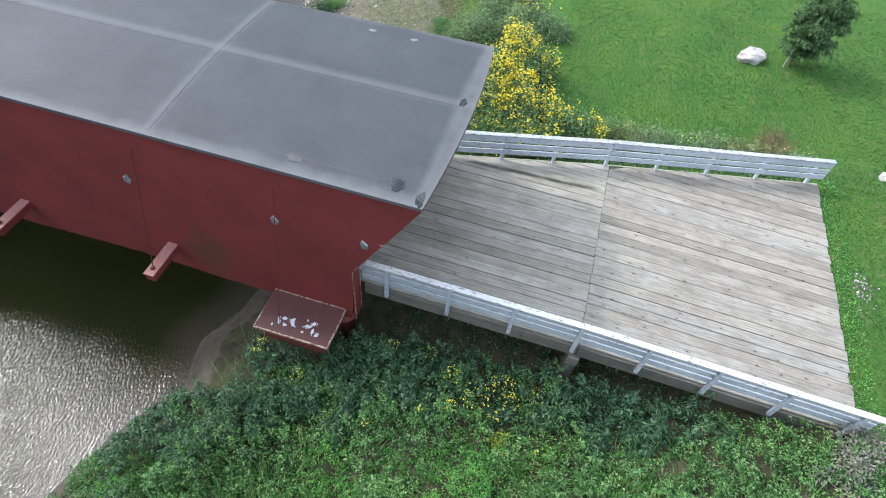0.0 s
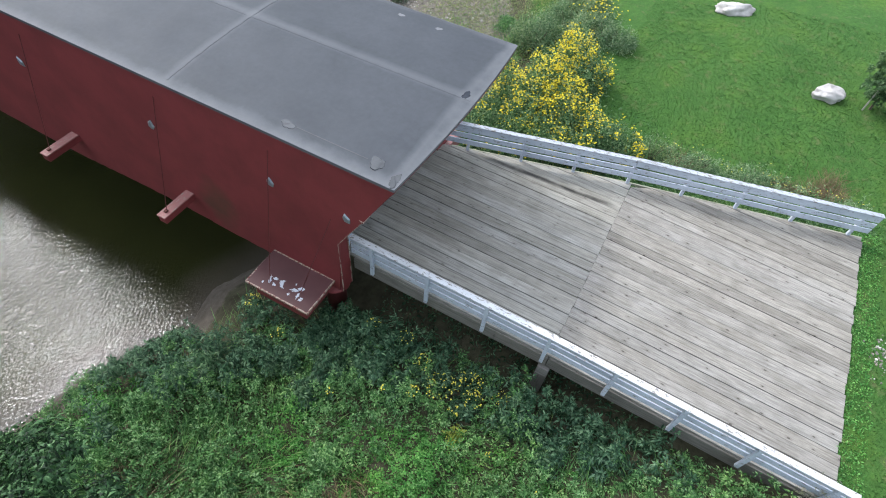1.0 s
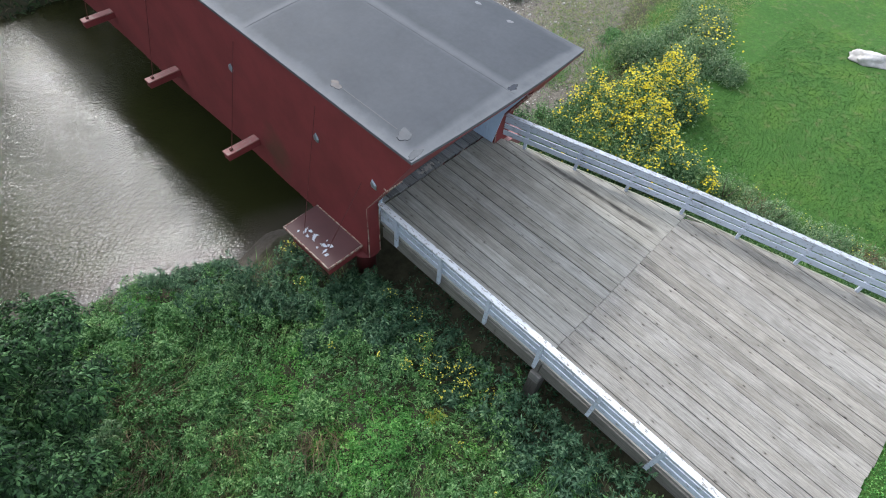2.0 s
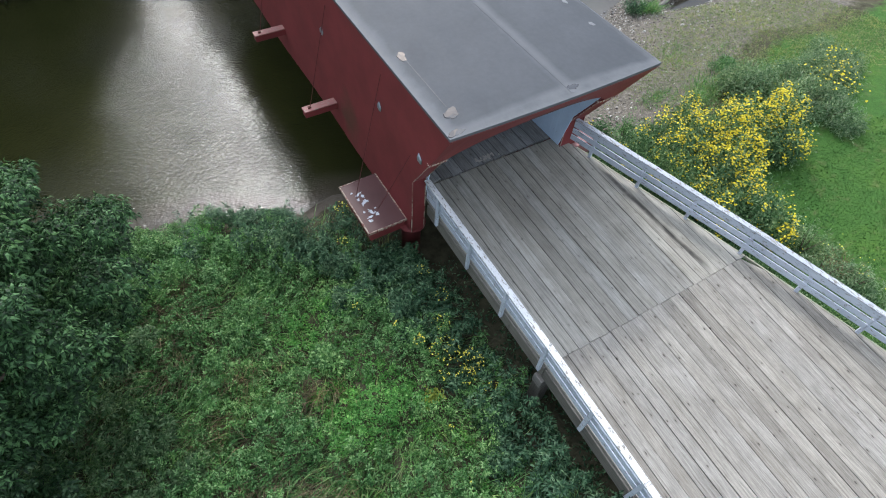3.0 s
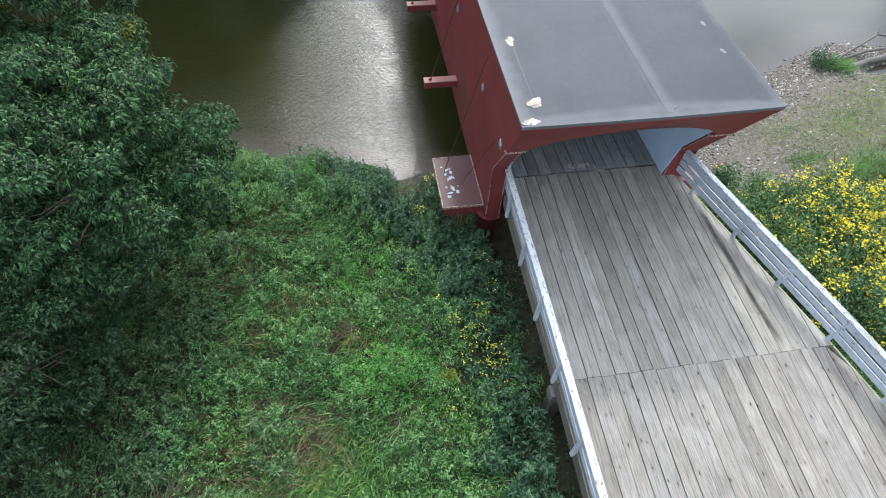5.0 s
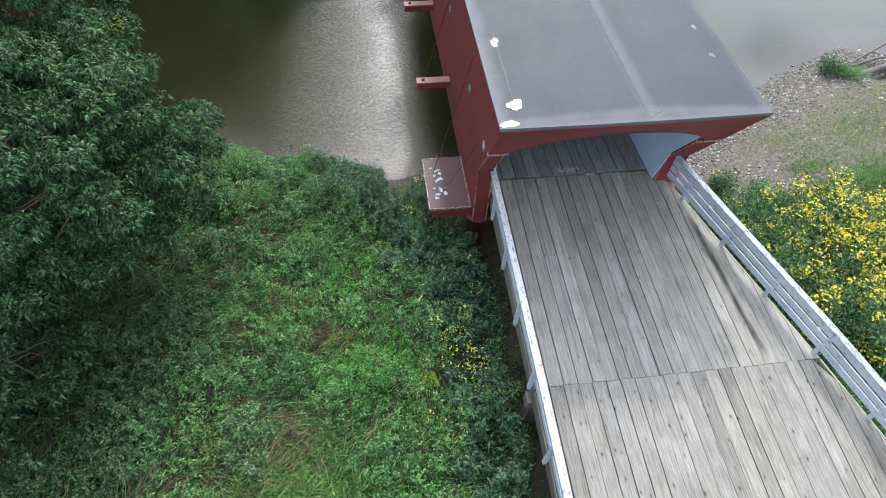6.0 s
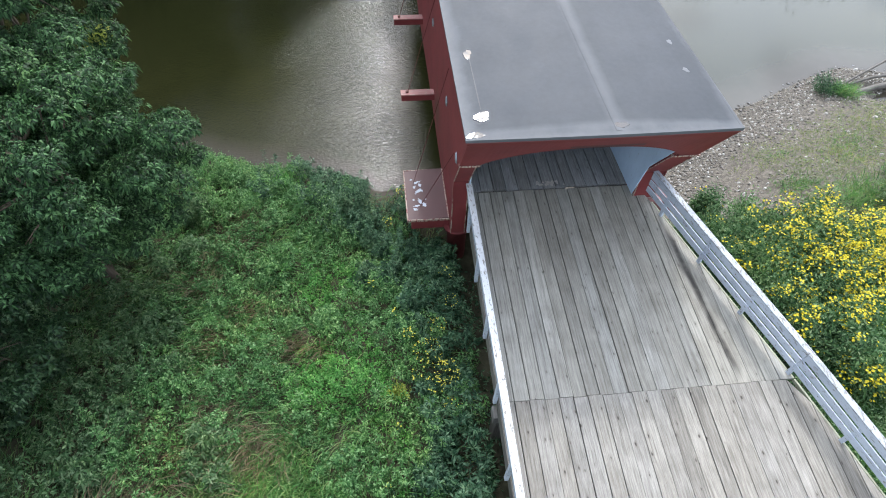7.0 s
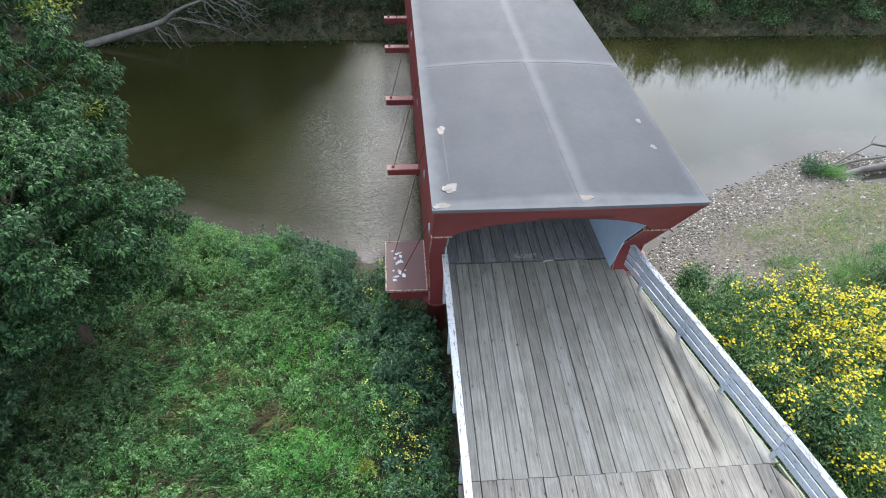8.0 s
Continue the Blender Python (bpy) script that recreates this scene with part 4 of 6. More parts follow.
rng = random.Random(14)
for k in range(22):
    fx, fy = rng.uniform(1.72, 2.78), 0.12 + rng.uniform(0, 0.16)
    w, l = rng.uniform(0.015, 0.05), rng.uniform(0.05, 0.16)
    z = 0.0105 + 0.0007 * k
    bm = bmesh.new()
    shape = [(fx + w * rng.uniform(0.6, 1.2) * a, fy + l * rng.uniform(0.6, 1.2) * b) for a, b in ((-1, -0.5), (0, -0.6), (1, -0.5), (0.9, 0.3), (0.1, 0.6), (-0.9, 0.3))]
    lo, hi = ([bm.verts.new((px, py, pz)) for px, py in shape] for pz in (z - 0.008, z))
    bm.faces.new(hi)
    bm.faces.new(lo[::-1])
    for i in range(6):
        bm.faces.new([lo[i], lo[(i + 1) % 6], hi[(i + 1) % 6], hi[i]])
    part("splinter", bm, DEADWOOD, bridge, "pale splintered wood at a plank end")

# the bridge runs a little out of square with its portal
for ob in bridge.children_recursive:
    me = ob.data
    co = np.empty(len(me.vertices) * 3, dtype=np.float32)
    me.vertices.foreach_get("co", co)
    co = co.reshape(-1, 3)
    k = 0.011 + 0.036 * np.clip((co[:, 0] - XL) / (XR - XL), 0, 1)
    co[:, 0] -= k * np.maximum(co[:, 1] - FRONT_Y, 0)
    me.vertices.foreach_set("co", co.ravel())
    me.update()


# ---- approach deck ----
deck = thing("approach_deck", "weathered grey plank approach deck widening towards the lawn", "deck", at=(3, -6, 0))


def right_edge(y):
    return 4.60 + (y / DECK_END) * 3.72 + 0.05


def plank(a, b, y0, y1, rng, mat):
    """One lengthwise plank, cut along the splayed edge where it reaches it."""
    bm = bmesh.new()
    lift = rng.uniform(-0.006, 0.006)
    z0, z1 = float(deck_z(y0)), float(deck_z(y1))
    if right_edge(y0) <= a + 0.02:
        bm.free()
        return
    ya, yb = y1, y1                                    # near end of the left and right edges
    if right_edge(y1) < b:
        yb = min(y1, (b - 4.65) / 3.72 * DECK_END)
        ya = min(y1, (a - 4.65) / 3.72 * DECK_END) if right_edge(y1) < a else y1
    if ya - y0 < 0.25:
        bm.free()
        return
    b = min(b, right_edge(y0))
    yb = max(yb, y0 + 0.02)
    c = []
    for dz in (-0.075, 0.0):
        for x, y in ((a, y0), (b, y0), (b, yb), (a, ya)):
            z = z0 + (z1 - z0) * (y - y0) / (y1 - y0)
            c.append((x, y, z + dz + lift))
    hexa(bm, c, 0.0035)
    part("plank", bm, mat, deck)


rng = random.Random(21)
xs_near = [-0.32, -0.02, 0.33, 0.66, 1.00, 1.31, 1.61, 1.91, 2.23, 2.57, 2.89, 3.22, 3.53, 3.84, 4.19, 4.50, 4.81, 5.13, 5.45, 5.78, 6.12, 6.46]
xs_far = [-0.32, -0.02, 0.31, 0.66, 0.97, 1.30, 1.63, 1.96, 2.30, 2.63, 2.96, 3.30, 3.61, 3.94, 4.25, 4.59, 4.92, 5.27, 5.60, 5.92, 6.26, 6.60, 6.92, 7.25, 7.57, 7.90, 8.22, 8.50]
gaps = [rng.choice((0.004, 0.005, 0.007, 0.009, 0.011)) for _ in range(30)]
ends = [-6.20 + rng.uniform(-0.010, 0.010) for _ in range(30)]
for i, (a, b) in enumerate(zip(xs_near, xs_near[1:])):
    plank(a + gaps[i], b - gaps[i + 1], ends[i] + 0.002, -0.01 - rng.uniform(0, 0.02), rng, DECK)
for i, (a, b) in enumerate(zip(xs_far, xs_far[1:])):
    plank(a + gaps[29 - i], b - gaps[28 - i], DECK_END + rng.uniform(-0.05, 0.03), ends[min(i, 29)] - rng.uniform(0.003, 0.008), rng, DECK_LOW)

for x0, x1, y0, y1 in ((-0.36, -0.14, -6.2, -0.55), (-0.36, -0.14, DECK_END, -6.22)):
    bm = bmesh.new()
    za, zb = float(deck_z(y0)), float(deck_z(y1))
    hexa(bm, [(x0, y0, za - 0.50), (x1, y0, za - 0.50), (x1, y1, zb - 0.50), (x0, y1, zb - 0.50), (x0, y0, za - 0.085), (x1, y0, za - 0.085), (x1, y1, zb - 0.085), (x0, y1, zb - 0.085)], 0.01)
    part("edge_beam", bm, TIMBER, deck, "grey squared edge beam")
for k in range(7):
    x = 0.55 + 1.0 * k
    y_low = DECK_END + 0.1
    y_top = min(-0.1, (x + 0.35 - 4.65) / 3.72 * DECK_END)
    bm = bmesh.new()
    lo, hi = float(deck_z(y_low)) - 0.09, float(deck_z(y_top)) - 0.09
    hexa(bm, [(x, y_low, lo - 0.36), (x + 0.18, y_low, lo - 0.36), (x + 0.18, y_top, hi - 0.36), (x, y_top, hi - 0.36), (x, y_low, lo), (x + 0.18, y_low, lo), (x + 0.18, y_top, hi), (x, y_top, hi)])
    part("joist", bm, TIMBER, deck)
bm = bmesh.new()
hexa(bm, [(4.4, -0.6, -0.45), (4.58, -0.6, -0.45), (8.22, -12.9, -0.65), (8.04, -12.9, -0.65), (4.4, -0.6, -0.09), (4.58, -0.6, -0.09), (8.22, -12.9, -0.31), (8.04, -12.9, -0.31)])
part("edge_beam", bm, TIMBER, deck, "grey squared edge beam")
for y0, y1 in ((-6.19, -0.7), (DECK_END, -6.21)):
    bm = bmesh.new()
    beam(bm, (right_edge(y0) + 0.03, y0, float(deck_z(y0)) - 0.045), (right_edge(y1) + 0.03, y1, float(deck_z(y1)) - 0.045), 0.05, 0.09, 0.006)
    part("edge_board", bm, MOSSWOOD, deck, "mossy grey edge board")
bm = bmesh.new()
block(bm, -0.45, 6.4, -6.35, -6.05, -0.86, -0.52, 0.01)
part("cross_beam", bm, TIMBER, deck)
for x in (-0.22, 2.0, 4.2, 6.1):
    bm = bmesh.new()
    block(bm, x - 0.16, x + 0.16, -6.36, -6.04, -3.0, -0.86, 0.015)
    part("trestle_post", bm, POSTWOOD, deck, "grey square trestle post")


# ---- railings ----
def railing(label, p0, p1, posts, out, cap, cap_label, rise=0.0):
    """Posts outside three lapped boards under a flat cap; out: +1 or -1, the side on which the posts stand."""
    ob = thing("wooden_railing", label, "railing", "railings of the approach deck", at=(p0[0], p0[1], 0))
    d = Vector((p1[0] - p0[0], p1[1] - p0[1], 0)).normalized()
    nrm = Vector((d.y, -d.x, 0)) * out

    def place(y, away, z):
        k = (y - p0[1]) / (p1[1] - p0[1])
        q = Vector((p0[0] + (p1[0] - p0[0]) * k, y, 0)) + nrm * away
        return (q.x, q.y, float(deck_z(y)) + z + (rise if z > 0 else 0.0))

    rng = random.Random(31 if out > 0 else 32)
    for y in posts:
        bm = bmesh.new()
        beam(bm, place(y, 0.075, -0.27), place(y, 0.075, 0.93), 0.095, 0.085, 0.006, tuple(nrm))
        part("post", bm, WHITE, ob, "white square rail post")
    joints = [p0[1]] + list(posts[1:-1:2]) + [p1[1]]
    for zc, hgt in ((0.28, 0.185), (0.52, 0.18), (0.78, 0.21)):
        for a, b in zip(joints, joints[1:]):
            sag = rng.uniform(-0.008, 0.008)
            bm = bmesh.new()
            beam(bm, place(a - 0.006, 0.012, zc + sag), place(b + 0.006, 0.012, zc + rng.uniform(-0.008, 0.008)), 0.034, hgt, 0.005)
            part("rail_board", bm, WHITE, ob, "white painted rail board")
    for a, b in zip(joints, joints[1:]):
        bm = bmesh.new()
        beam(bm, place(a - 0.004, 0.045, 0.925 + rng.uniform(-0.006, 0.006)), place(b + 0.004, 0.045, 0.925 + rng.uniform(-0.006, 0.006)), 0.16, 0.036, 0.006)
        part("cap_board", bm, cap, ob, cap_label)
    return ob


railing("white painted plank railing with flaking cap along the deck's straight edge", (-0.34, -0.50), (-0.34, -12.95), [-1.18 - 1.63 * k for k in range(8)], 1, CAPWHITE, "white cap board with flaking paint")
railing("white painted plank railing along the deck's splayed edge", (4.68, -0.50), (8.32, -12.95), [-1.24, -2.87, -4.45, -6.07, -7.66, -9.26, -10.88, -12.55], -1, CAPGREY, "weathered grey-white cap board", 0.09)


# ---- planting tools ----
def unit(v):
    return v / np.maximum(np.linalg.norm(v, axis=-1, keepdims=True), 1e-6)


def leaf_quads(base, axis, normal, length, width, fold=0.25, droop=0.15):
    """One folded four-cornered blade for each base point: arrays of vertices and quads."""
    n = len(base)
    axis = unit(axis)
    side = unit(np.cross(axis, normal))
    up = np.cross(side, axis)
    length, width = np.broadcast_to(length, n)[:, None], np.broadcast_to(width, n)[:, None]
    mid = base + axis * length * 0.45 + up * width * fold
    tip = base + axis * length - np.array([0, 0, 1.0]) * length * droop
    v = np.stack([base, mid - side * width / 2, tip, mid + side * width / 2], 1).reshape(-1, 3)
    return v, np.arange(4 * n).reshape(-1, 4)


def dome_leaves(rs, centre, radius, height, count, length, width, spread_out=0.6, inner=0.55):
    """Leaves over the upper shell of a dome on each centre; arrays per plant, count leaves each."""
    m = len(centre)
    c = np.repeat(centre, count, 0)
    r = np.repeat(np.broadcast_to(radius, m), count)[:, None]
    h = np.repeat(np.broadcast_to(height, m), count)[:, None]
    d = unit(rs.normal(size=(m * count, 3)))
    d[:, 2] = np.abs(d[:, 2])
    shell = rs.uniform(inner, 1.0, (m * count, 1)) * (1 + 0.25 * rs.normal(size=(m * count, 1)))
    pos = c + np.concatenate([d[:, :2] * r, d[:, 2:] * h], 1) * np.clip(shell, 0.2, 1.35)
    out = d.copy()
    out[:, 2] = out[:, 2] * 0.5 + 0.15
    axis = unit(out * spread_out + rs.normal(size=out.shape) * 0.55)
    nrm = unit(d * 0.6 + np.array([0, 0, 0.6]) + rs.normal(size=out.shape) * 0.5)
    k = rs.uniform(0.65, 1.35, m * count)
    return leaf_quads(pos, axis, nrm, length * k, width * k)


def sprig_leaves(rs, tips, heading, k, length, width, droop=0.25):
    """k leaves that radiate from each tip, as on the end of a shoot."""
    n = len(tips)
    h = np.repeat(unit(heading), k, 0)
    spin = unit(rs.normal(size=(n * k, 3)))
    side = unit(spin - (spin * h).sum(1, keepdims=True) * h)
    axis = unit(side * 0.9 + h * rs.uniform(0.0, 0.9, (n * k, 1)) + np.array([0, 0, -0.12]))
    nrm = unit(h * 0.7 + np.array([0, 0, 0.5]) + rs.normal(size=axis.shape) * 0.25)
    pos = np.repeat(tips, k, 0) + side * 0.02 - h * rs.uniform(0, 1.2, (n * k, 1)) * length
    s = rs.uniform(0.6, 1.3, n * k) * np.repeat(rs.uniform(0.75, 1.2, n), k)
    return leaf_quads(pos, axis, nrm, length * s, width * s, 0.2, droop)


def dome_sprigs(rs, centre, radius, height, sprigs, k, length, width):
    """Leafy shoots over the upper shell of a dome on each centre."""
    m = len(centre)
    c = np.repeat(centre, sprigs, 0)
    r = np.repeat(np.broadcast_to(radius, m), sprigs)[:, None]
    h = np.repeat(np.broadcast_to(height, m), sprigs)[:, None]
    d = unit(rs.normal(size=(m * sprigs, 3)))
    d[:, 2] = np.abs(d[:, 2])
    shell = np.clip(rs.uniform(0.6, 1.0, (m * sprigs, 1)) + 0.15 * rs.normal(size=(m * sprigs, 1)), 0.3, 1.3)
    tips = c + np.concatenate([d[:, :2] * r, d[:, 2:] * h], 1) * shell
    return sprig_leaves(rs, tips, d * np.array([0.8, 0.8, 0.5]) + np.array([0, 0, 0.55]), k, length, width)


def blades(rs, xy, height, width, lean=0.5, lie=0.0):
    n = len(xy)
    base = np.column_stack([xy, land(xy[:, 0], xy[:, 1]) - 0.02])
    axis = np.column_stack([rs.normal(size=(n, 2)) * lean, np.ones(n)])
    if lie:
        turn = 2.2 * waves(0.55 * xy[:, 0] + 3, 0.45 * xy[:, 1]) - 0.6
        axis[:, :2] += lie * np.column_stack([np.cos(turn), np.sin(turn)])
    nrm = np.column_stack([rs.normal(size=(n, 2)), np.full(n, 0.1)])
    k = rs.uniform(0.6, 1.4, n)
    return leaf_quads(base, axis, nrm, height * k, width * k, 0.1, 0.3)


def flower_heads(rs, pos, size, petals=5):
    n = len(pos)
    c = np.repeat(pos, petals, 0)
    a = (np.tile(np.arange(petals), n) / petals + np.repeat(rs.uniform(0, 1, n), petals)) * 2 * np.pi
    tilt = np.repeat(rs.normal(size=(n, 2)) * 0.35, petals, 0)
    axis = np.column_stack([np.cos(a), np.sin(a), 0.15 - tilt[:, 0] * np.cos(a) - tilt[:, 1] * np.sin(a)])
    nrm = np.column_stack([tilt, np.ones(len(a))])
    k = np.repeat(rs.uniform(0.7, 1.3, n), petals) * size
    return leaf_quads(c, axis, nrm, k, k * 0.75, 0.05, 0.1)


def joined(chunks):
    vs, fs, o = [], [], 0
    for v, f in chunks:
        vs.append(np.asarray(v, float).reshape(-1, 3))
        fs.append(np.asarray(f) + o)
        o += len(vs[-1])
    return np.concatenate(vs), np.concatenate(fs)


def stuff(name, label, category, chunks, mat):
    v, f = joined(chunks)
    return tagged(raw(name, v, f, mat), label, category, kind="stuff")


def scatter(rs, x0, x1, y0, y1, spacing):
    """Jittered points over a rectangle."""
    xs, ys = np.arange(x0, x1, spacing), np.arange(y0, y1, spacing)
    X, Y = np.meshgrid(xs, ys)
    p = np.column_stack([X.ravel(), Y.ravel()])
    return p + rs.uniform(-0.5, 0.5, p.shape) * spacing


def on_land(p, sink=0.05):
    return np.column_stack([p, land(p[:, 0], p[:, 1]) - sink])


def shore_gap(p):
    return np.interp(p[:, 0], SHORE_X, SHORE_Y) - p[:, 1]


# ---- undergrowth on the near bank ----
def zone(p, x, y, rx, ry):
    return np.exp(-(((p[:, 0] - x) / rx) ** 2 + ((p[:, 1] - y) / ry) ** 2))


rs = np.random.RandomState(3)
p = scatter(rs, -15.5, -0.55, -16, 6.5, 0.29)
g = shore_gap(p)
p, g = p[g > 0.55], g[g > 0.55]
keep = ~((p[:, 0] > -1.75) & (p[:, 1] > -0.1)) & ~((p[:, 0] > -3.4) & (g < 2.5))
p, g = p[keep], g[keep]
n_a = np.array([noise.noise(Vector((q[0] * 0.75, q[1] * 0.75, 3.0))) for q in p])
n_b = np.array([noise.noise(Vector((q[0] * 1.9, q[1] * 1.9, 7.0))) for q in p])
n_c = np.array([noise.noise(Vector((q[0] * 0.5, q[1] * 0.5, 11.0))) for q in p])
near_deck = smooth01((p[:, 0] + 2.7 + 0.12 * np.minimum(0, p[:, 1] + 3)) / 0.9) * smooth01((p[:, 1] + 11) / 2)
shore = smooth01((4.0 - g) / 1.5) * smooth01((p[:, 0] + 6.6) / 1.5)
west = smooth01((-8.4 - p[:, 0]) / 1.6) * smooth01((1.5 - p[:, 1]) / 2)
score = np.stack([
    0.22 + 0.78 * near_deck + 0.8 * shore,
    0.78 + 0 * g,
    1.35 * zone(p, -4.1, -4.0, 1.6, 1.8) + 0.95 * zone(p, -4.7, -1.0, 1.8, 1.3) + 0.9 * zone(p, -5.6, 3.4, 1.4, 0.9) + 0.9 * zone(p, -7.6, 3.6, 1.8, 1.2) + 0.7 * zone(p, -2.9, -8.0, 1.3, 2.0),
    1.5 * zone(p, -5.4, -7.0, 1.5, 1.3) + 0.7 * zone(p, -7.6, -7.6, 1.3, 1.6) + 0.5 * zone(p, -3.8, -8.8, 1.2, 1.2),
    1.15 * west + 0.25,
], 1)
score += 0.45 * np.stack([n_b, n_c, -n_b, n_a, -n_a], 1) + 0.10 * rs.normal(size=score.shape)
kind = score.argmax(1)
lift = np.array([0.58, 0.46, 0.24, 0.25, 0.50])[kind] + 0.95 * n_a + 0.60 * n_b + 0.30 * shore + 0.15 * near_deck + 0.14 * np.abs(rs.normal(size=len(p)))
lift = np.clip(lift, 0.07, 1.30) * (0.35 + 0.65 * smooth01((g - 0.3) / 2.0))


def cover(name, label, category, which, sprigs, k, length, width, mat, filler=0):
    """Shoots over all the places of one kind of growth."""
    q, up = p[kind == which], lift[kind == which]
    c = on_land(q)
    c[:, 2] += up * 0.3
    chunks = [dome_sprigs(rs, c, 0.27, up * 0.95 + 0.08, sprigs, k, length, width)]
    if filler:
        chunks.append(dome_leaves(rs, c, 0.26, up * 0.9 + 0.06, filler, length * 0.95, width))
    stuff(name, label, category, chunks, mat)


cover("broadleaf_weeds", "dense dark green broad-leaved weeds on the bank", "weeds", 0, 8, 12, 0.14, 0.040, LEAF_DARK)
cover("green_weeds", "mixed mid-green weeds covering the bank", "weeds", 1, 10, 12, 0.090, 0.032, LEAF_MID, 20)
cover("green_vines", "bright green low vines covering the bank", "vines", 2, 9, 10, 0.070, 0.038, LEAF_BRIGHT, 60)
cover("olive_weeds", "grey olive bushy weeds below the trees", "weeds", 4, 8, 12, 0.115, 0.038, LEAF_OLIVE, 6)
q = p[kind == 3]
pg = np.repeat(q, 150, 0) + rs.normal(size=(len(q) * 150, 2)) * 0.17
extra = scatter(rs, -12, -1.0, -14, 3, 0.085)
thick = smooth01(0.5 + 1.1 * waves(0.8 * extra[:, 0], 0.7 * extra[:, 1] + 2)) * smooth01((-1.8 - extra[:, 0]) / 1.5)
extra = extra[(shore_gap(extra) > 1.5) & (rs.uniform(0, 1, len(extra)) < 0.25 + 0.75 * thick)]
stuff("long_grass", "long green grass lying over on the bank", "grass", [blades(rs, pg, 0.62, 0.020, 0.6, 0.8), blades(rs, extra, 0.80, 0.015, 0.45, 1.1)], LEAF_GRASS)
dry = np.array([(-8.0, 0.9), (-7.9, 0.3), (-7.8, 1.6), (-8.1, -0.6), (-6.1, -5.9), (-5.6, -5.8), (-5.9, -6.3), (-6.4, -1.6), (-8.1, -6.4), (-5.0, -3.1), (-9.0, -7.5), (-6.8, -4.9), (-7.4, -2.9), (-7.2, -5.4), (-9.4, -5.6), (-3.9, -8.6), (-7.0, -7.2)])
pdry = np.repeat(dry, 230, 0) + rs.normal(size=(len(dry) * 230, 2)) * np.array([0.40, 0.26])
stuff("dry_stems", "dry brown stems lying among the weeds", "dead stems", [blades(rs, pdry, 1.05, 0.014, 0.5, 1.0)], LEAF_DRY)
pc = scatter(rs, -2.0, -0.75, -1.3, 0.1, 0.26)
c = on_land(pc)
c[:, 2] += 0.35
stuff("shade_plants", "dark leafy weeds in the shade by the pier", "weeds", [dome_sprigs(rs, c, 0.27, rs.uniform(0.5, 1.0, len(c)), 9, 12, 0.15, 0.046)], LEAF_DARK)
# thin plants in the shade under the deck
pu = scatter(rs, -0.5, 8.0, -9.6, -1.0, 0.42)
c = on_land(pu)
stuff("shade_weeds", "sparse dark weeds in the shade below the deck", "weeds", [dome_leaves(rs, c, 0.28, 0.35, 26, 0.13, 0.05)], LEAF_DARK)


pt = np.array([(-4.6, 2.2), (-4.3, 1.8), (-3.9, 1.5), (-3.5, 1.4), (-3.2, 0.9), (-2.9, 0.6), (-2.6, 0.1), (-5.2, 2.2), (-3.4, 0.4), (-2.4, -0.4), (-4.4, 1.0), (-6.6, 2.9), (-2.3, -0.9), (-2.1, -1.5), (-1.9, -2.3)]).repeat(5, 0)
pt = pt + rs.normal(size=pt.shape) * 0.20
foot, high = on_land(pt), rs.uniform(0.9, 1.4, len(pt)) + 0.45 * smooth01((pt[:, 1] - 0.7) / 0.8)
sway = np.column_stack([rs.normal(size=(len(pt), 2)) * 0.16, np.ones(len(pt))])
chunks = []
for k in range(9):
    chunks.append(sprig_leaves(rs, foot + sway * (high * (0.36 + 0.08 * k))[:, None], sway, 7, 0.19 - 0.011 * k, 0.040))
chunks += [tube([q, q + w * t], [0.009, 0.004], 4) for q, w, t in zip(foot, sway, high)]
stuff("tall_weeds", "tall leafy blue-green weeds standing above the bank", "weeds", chunks, LEAF_DARK)


def mounds(name, label, places, mat, length, width):
    """Bushy weeds that stand out of the lower growth in rounded heaps."""
    ch = []
    for x, y, rad, h in places:
        n = int(26 * rad / 0.5)
        a, t = rs.uniform(0, 2 * np.pi, n), np.sqrt(rs.uniform(0, 1, n))
        q = np.column_stack([x + rad * t * np.cos(a), y + rad * t * np.sin(a)])
        up = h * (1 - 0.65 * t ** 2) * rs.uniform(0.75, 1.15, n)
        c = on_land(q)
        c[:, 2] += up * 0.45
        ch.append(dome_sprigs(rs, c, 0.17, up * 0.6 + 0.05, 9, 11, length, width))
    stuff(name, label, "weeds", ch, mat)


heaps = [(rs.uniform(-10.2, -6.6), rs.uniform(-9.5, -4.6), rs.uniform(0.3, 0.6), rs.uniform(0.6, 1.05)) for _ in range(16)]
mounds("bushy_weeds", "grey olive bushy weeds in heaps on the bank", heaps + [(-9.2, -2.4, 0.6, 1.1), (-8.7, 0.4, 0.5, 1.0), (-8.9, 2.2, 0.6, 1.2), (-8.4, -3.8, 0.5, 0.9)], LEAF_OLIVE, 0.13, 0.036)
mounds("shore_weeds", "rank green weeds standing in heaps along the shore", [(-8.2, 3.9, 0.6, 1.35), (-7.4, 3.9, 0.5, 1.0), (-6.9, 3.3, 0.5, 0.9), (-6.2, 3.5, 0.4, 0.8), (-5.7, 2.7, 0.45, 0.9), (-5.0, 2.8, 0.4, 0.8), (-7.7, 2.6, 0.5, 0.8), (-6.4, 1.9, 0.5, 0.7), (-5.2, 0.9, 0.5, 0.6), (-4.6, -2.3, 0.4, 0.6), (-6.3, -0.4, 0.5, 0.65)], LEAF_MID, 0.105, 0.034)
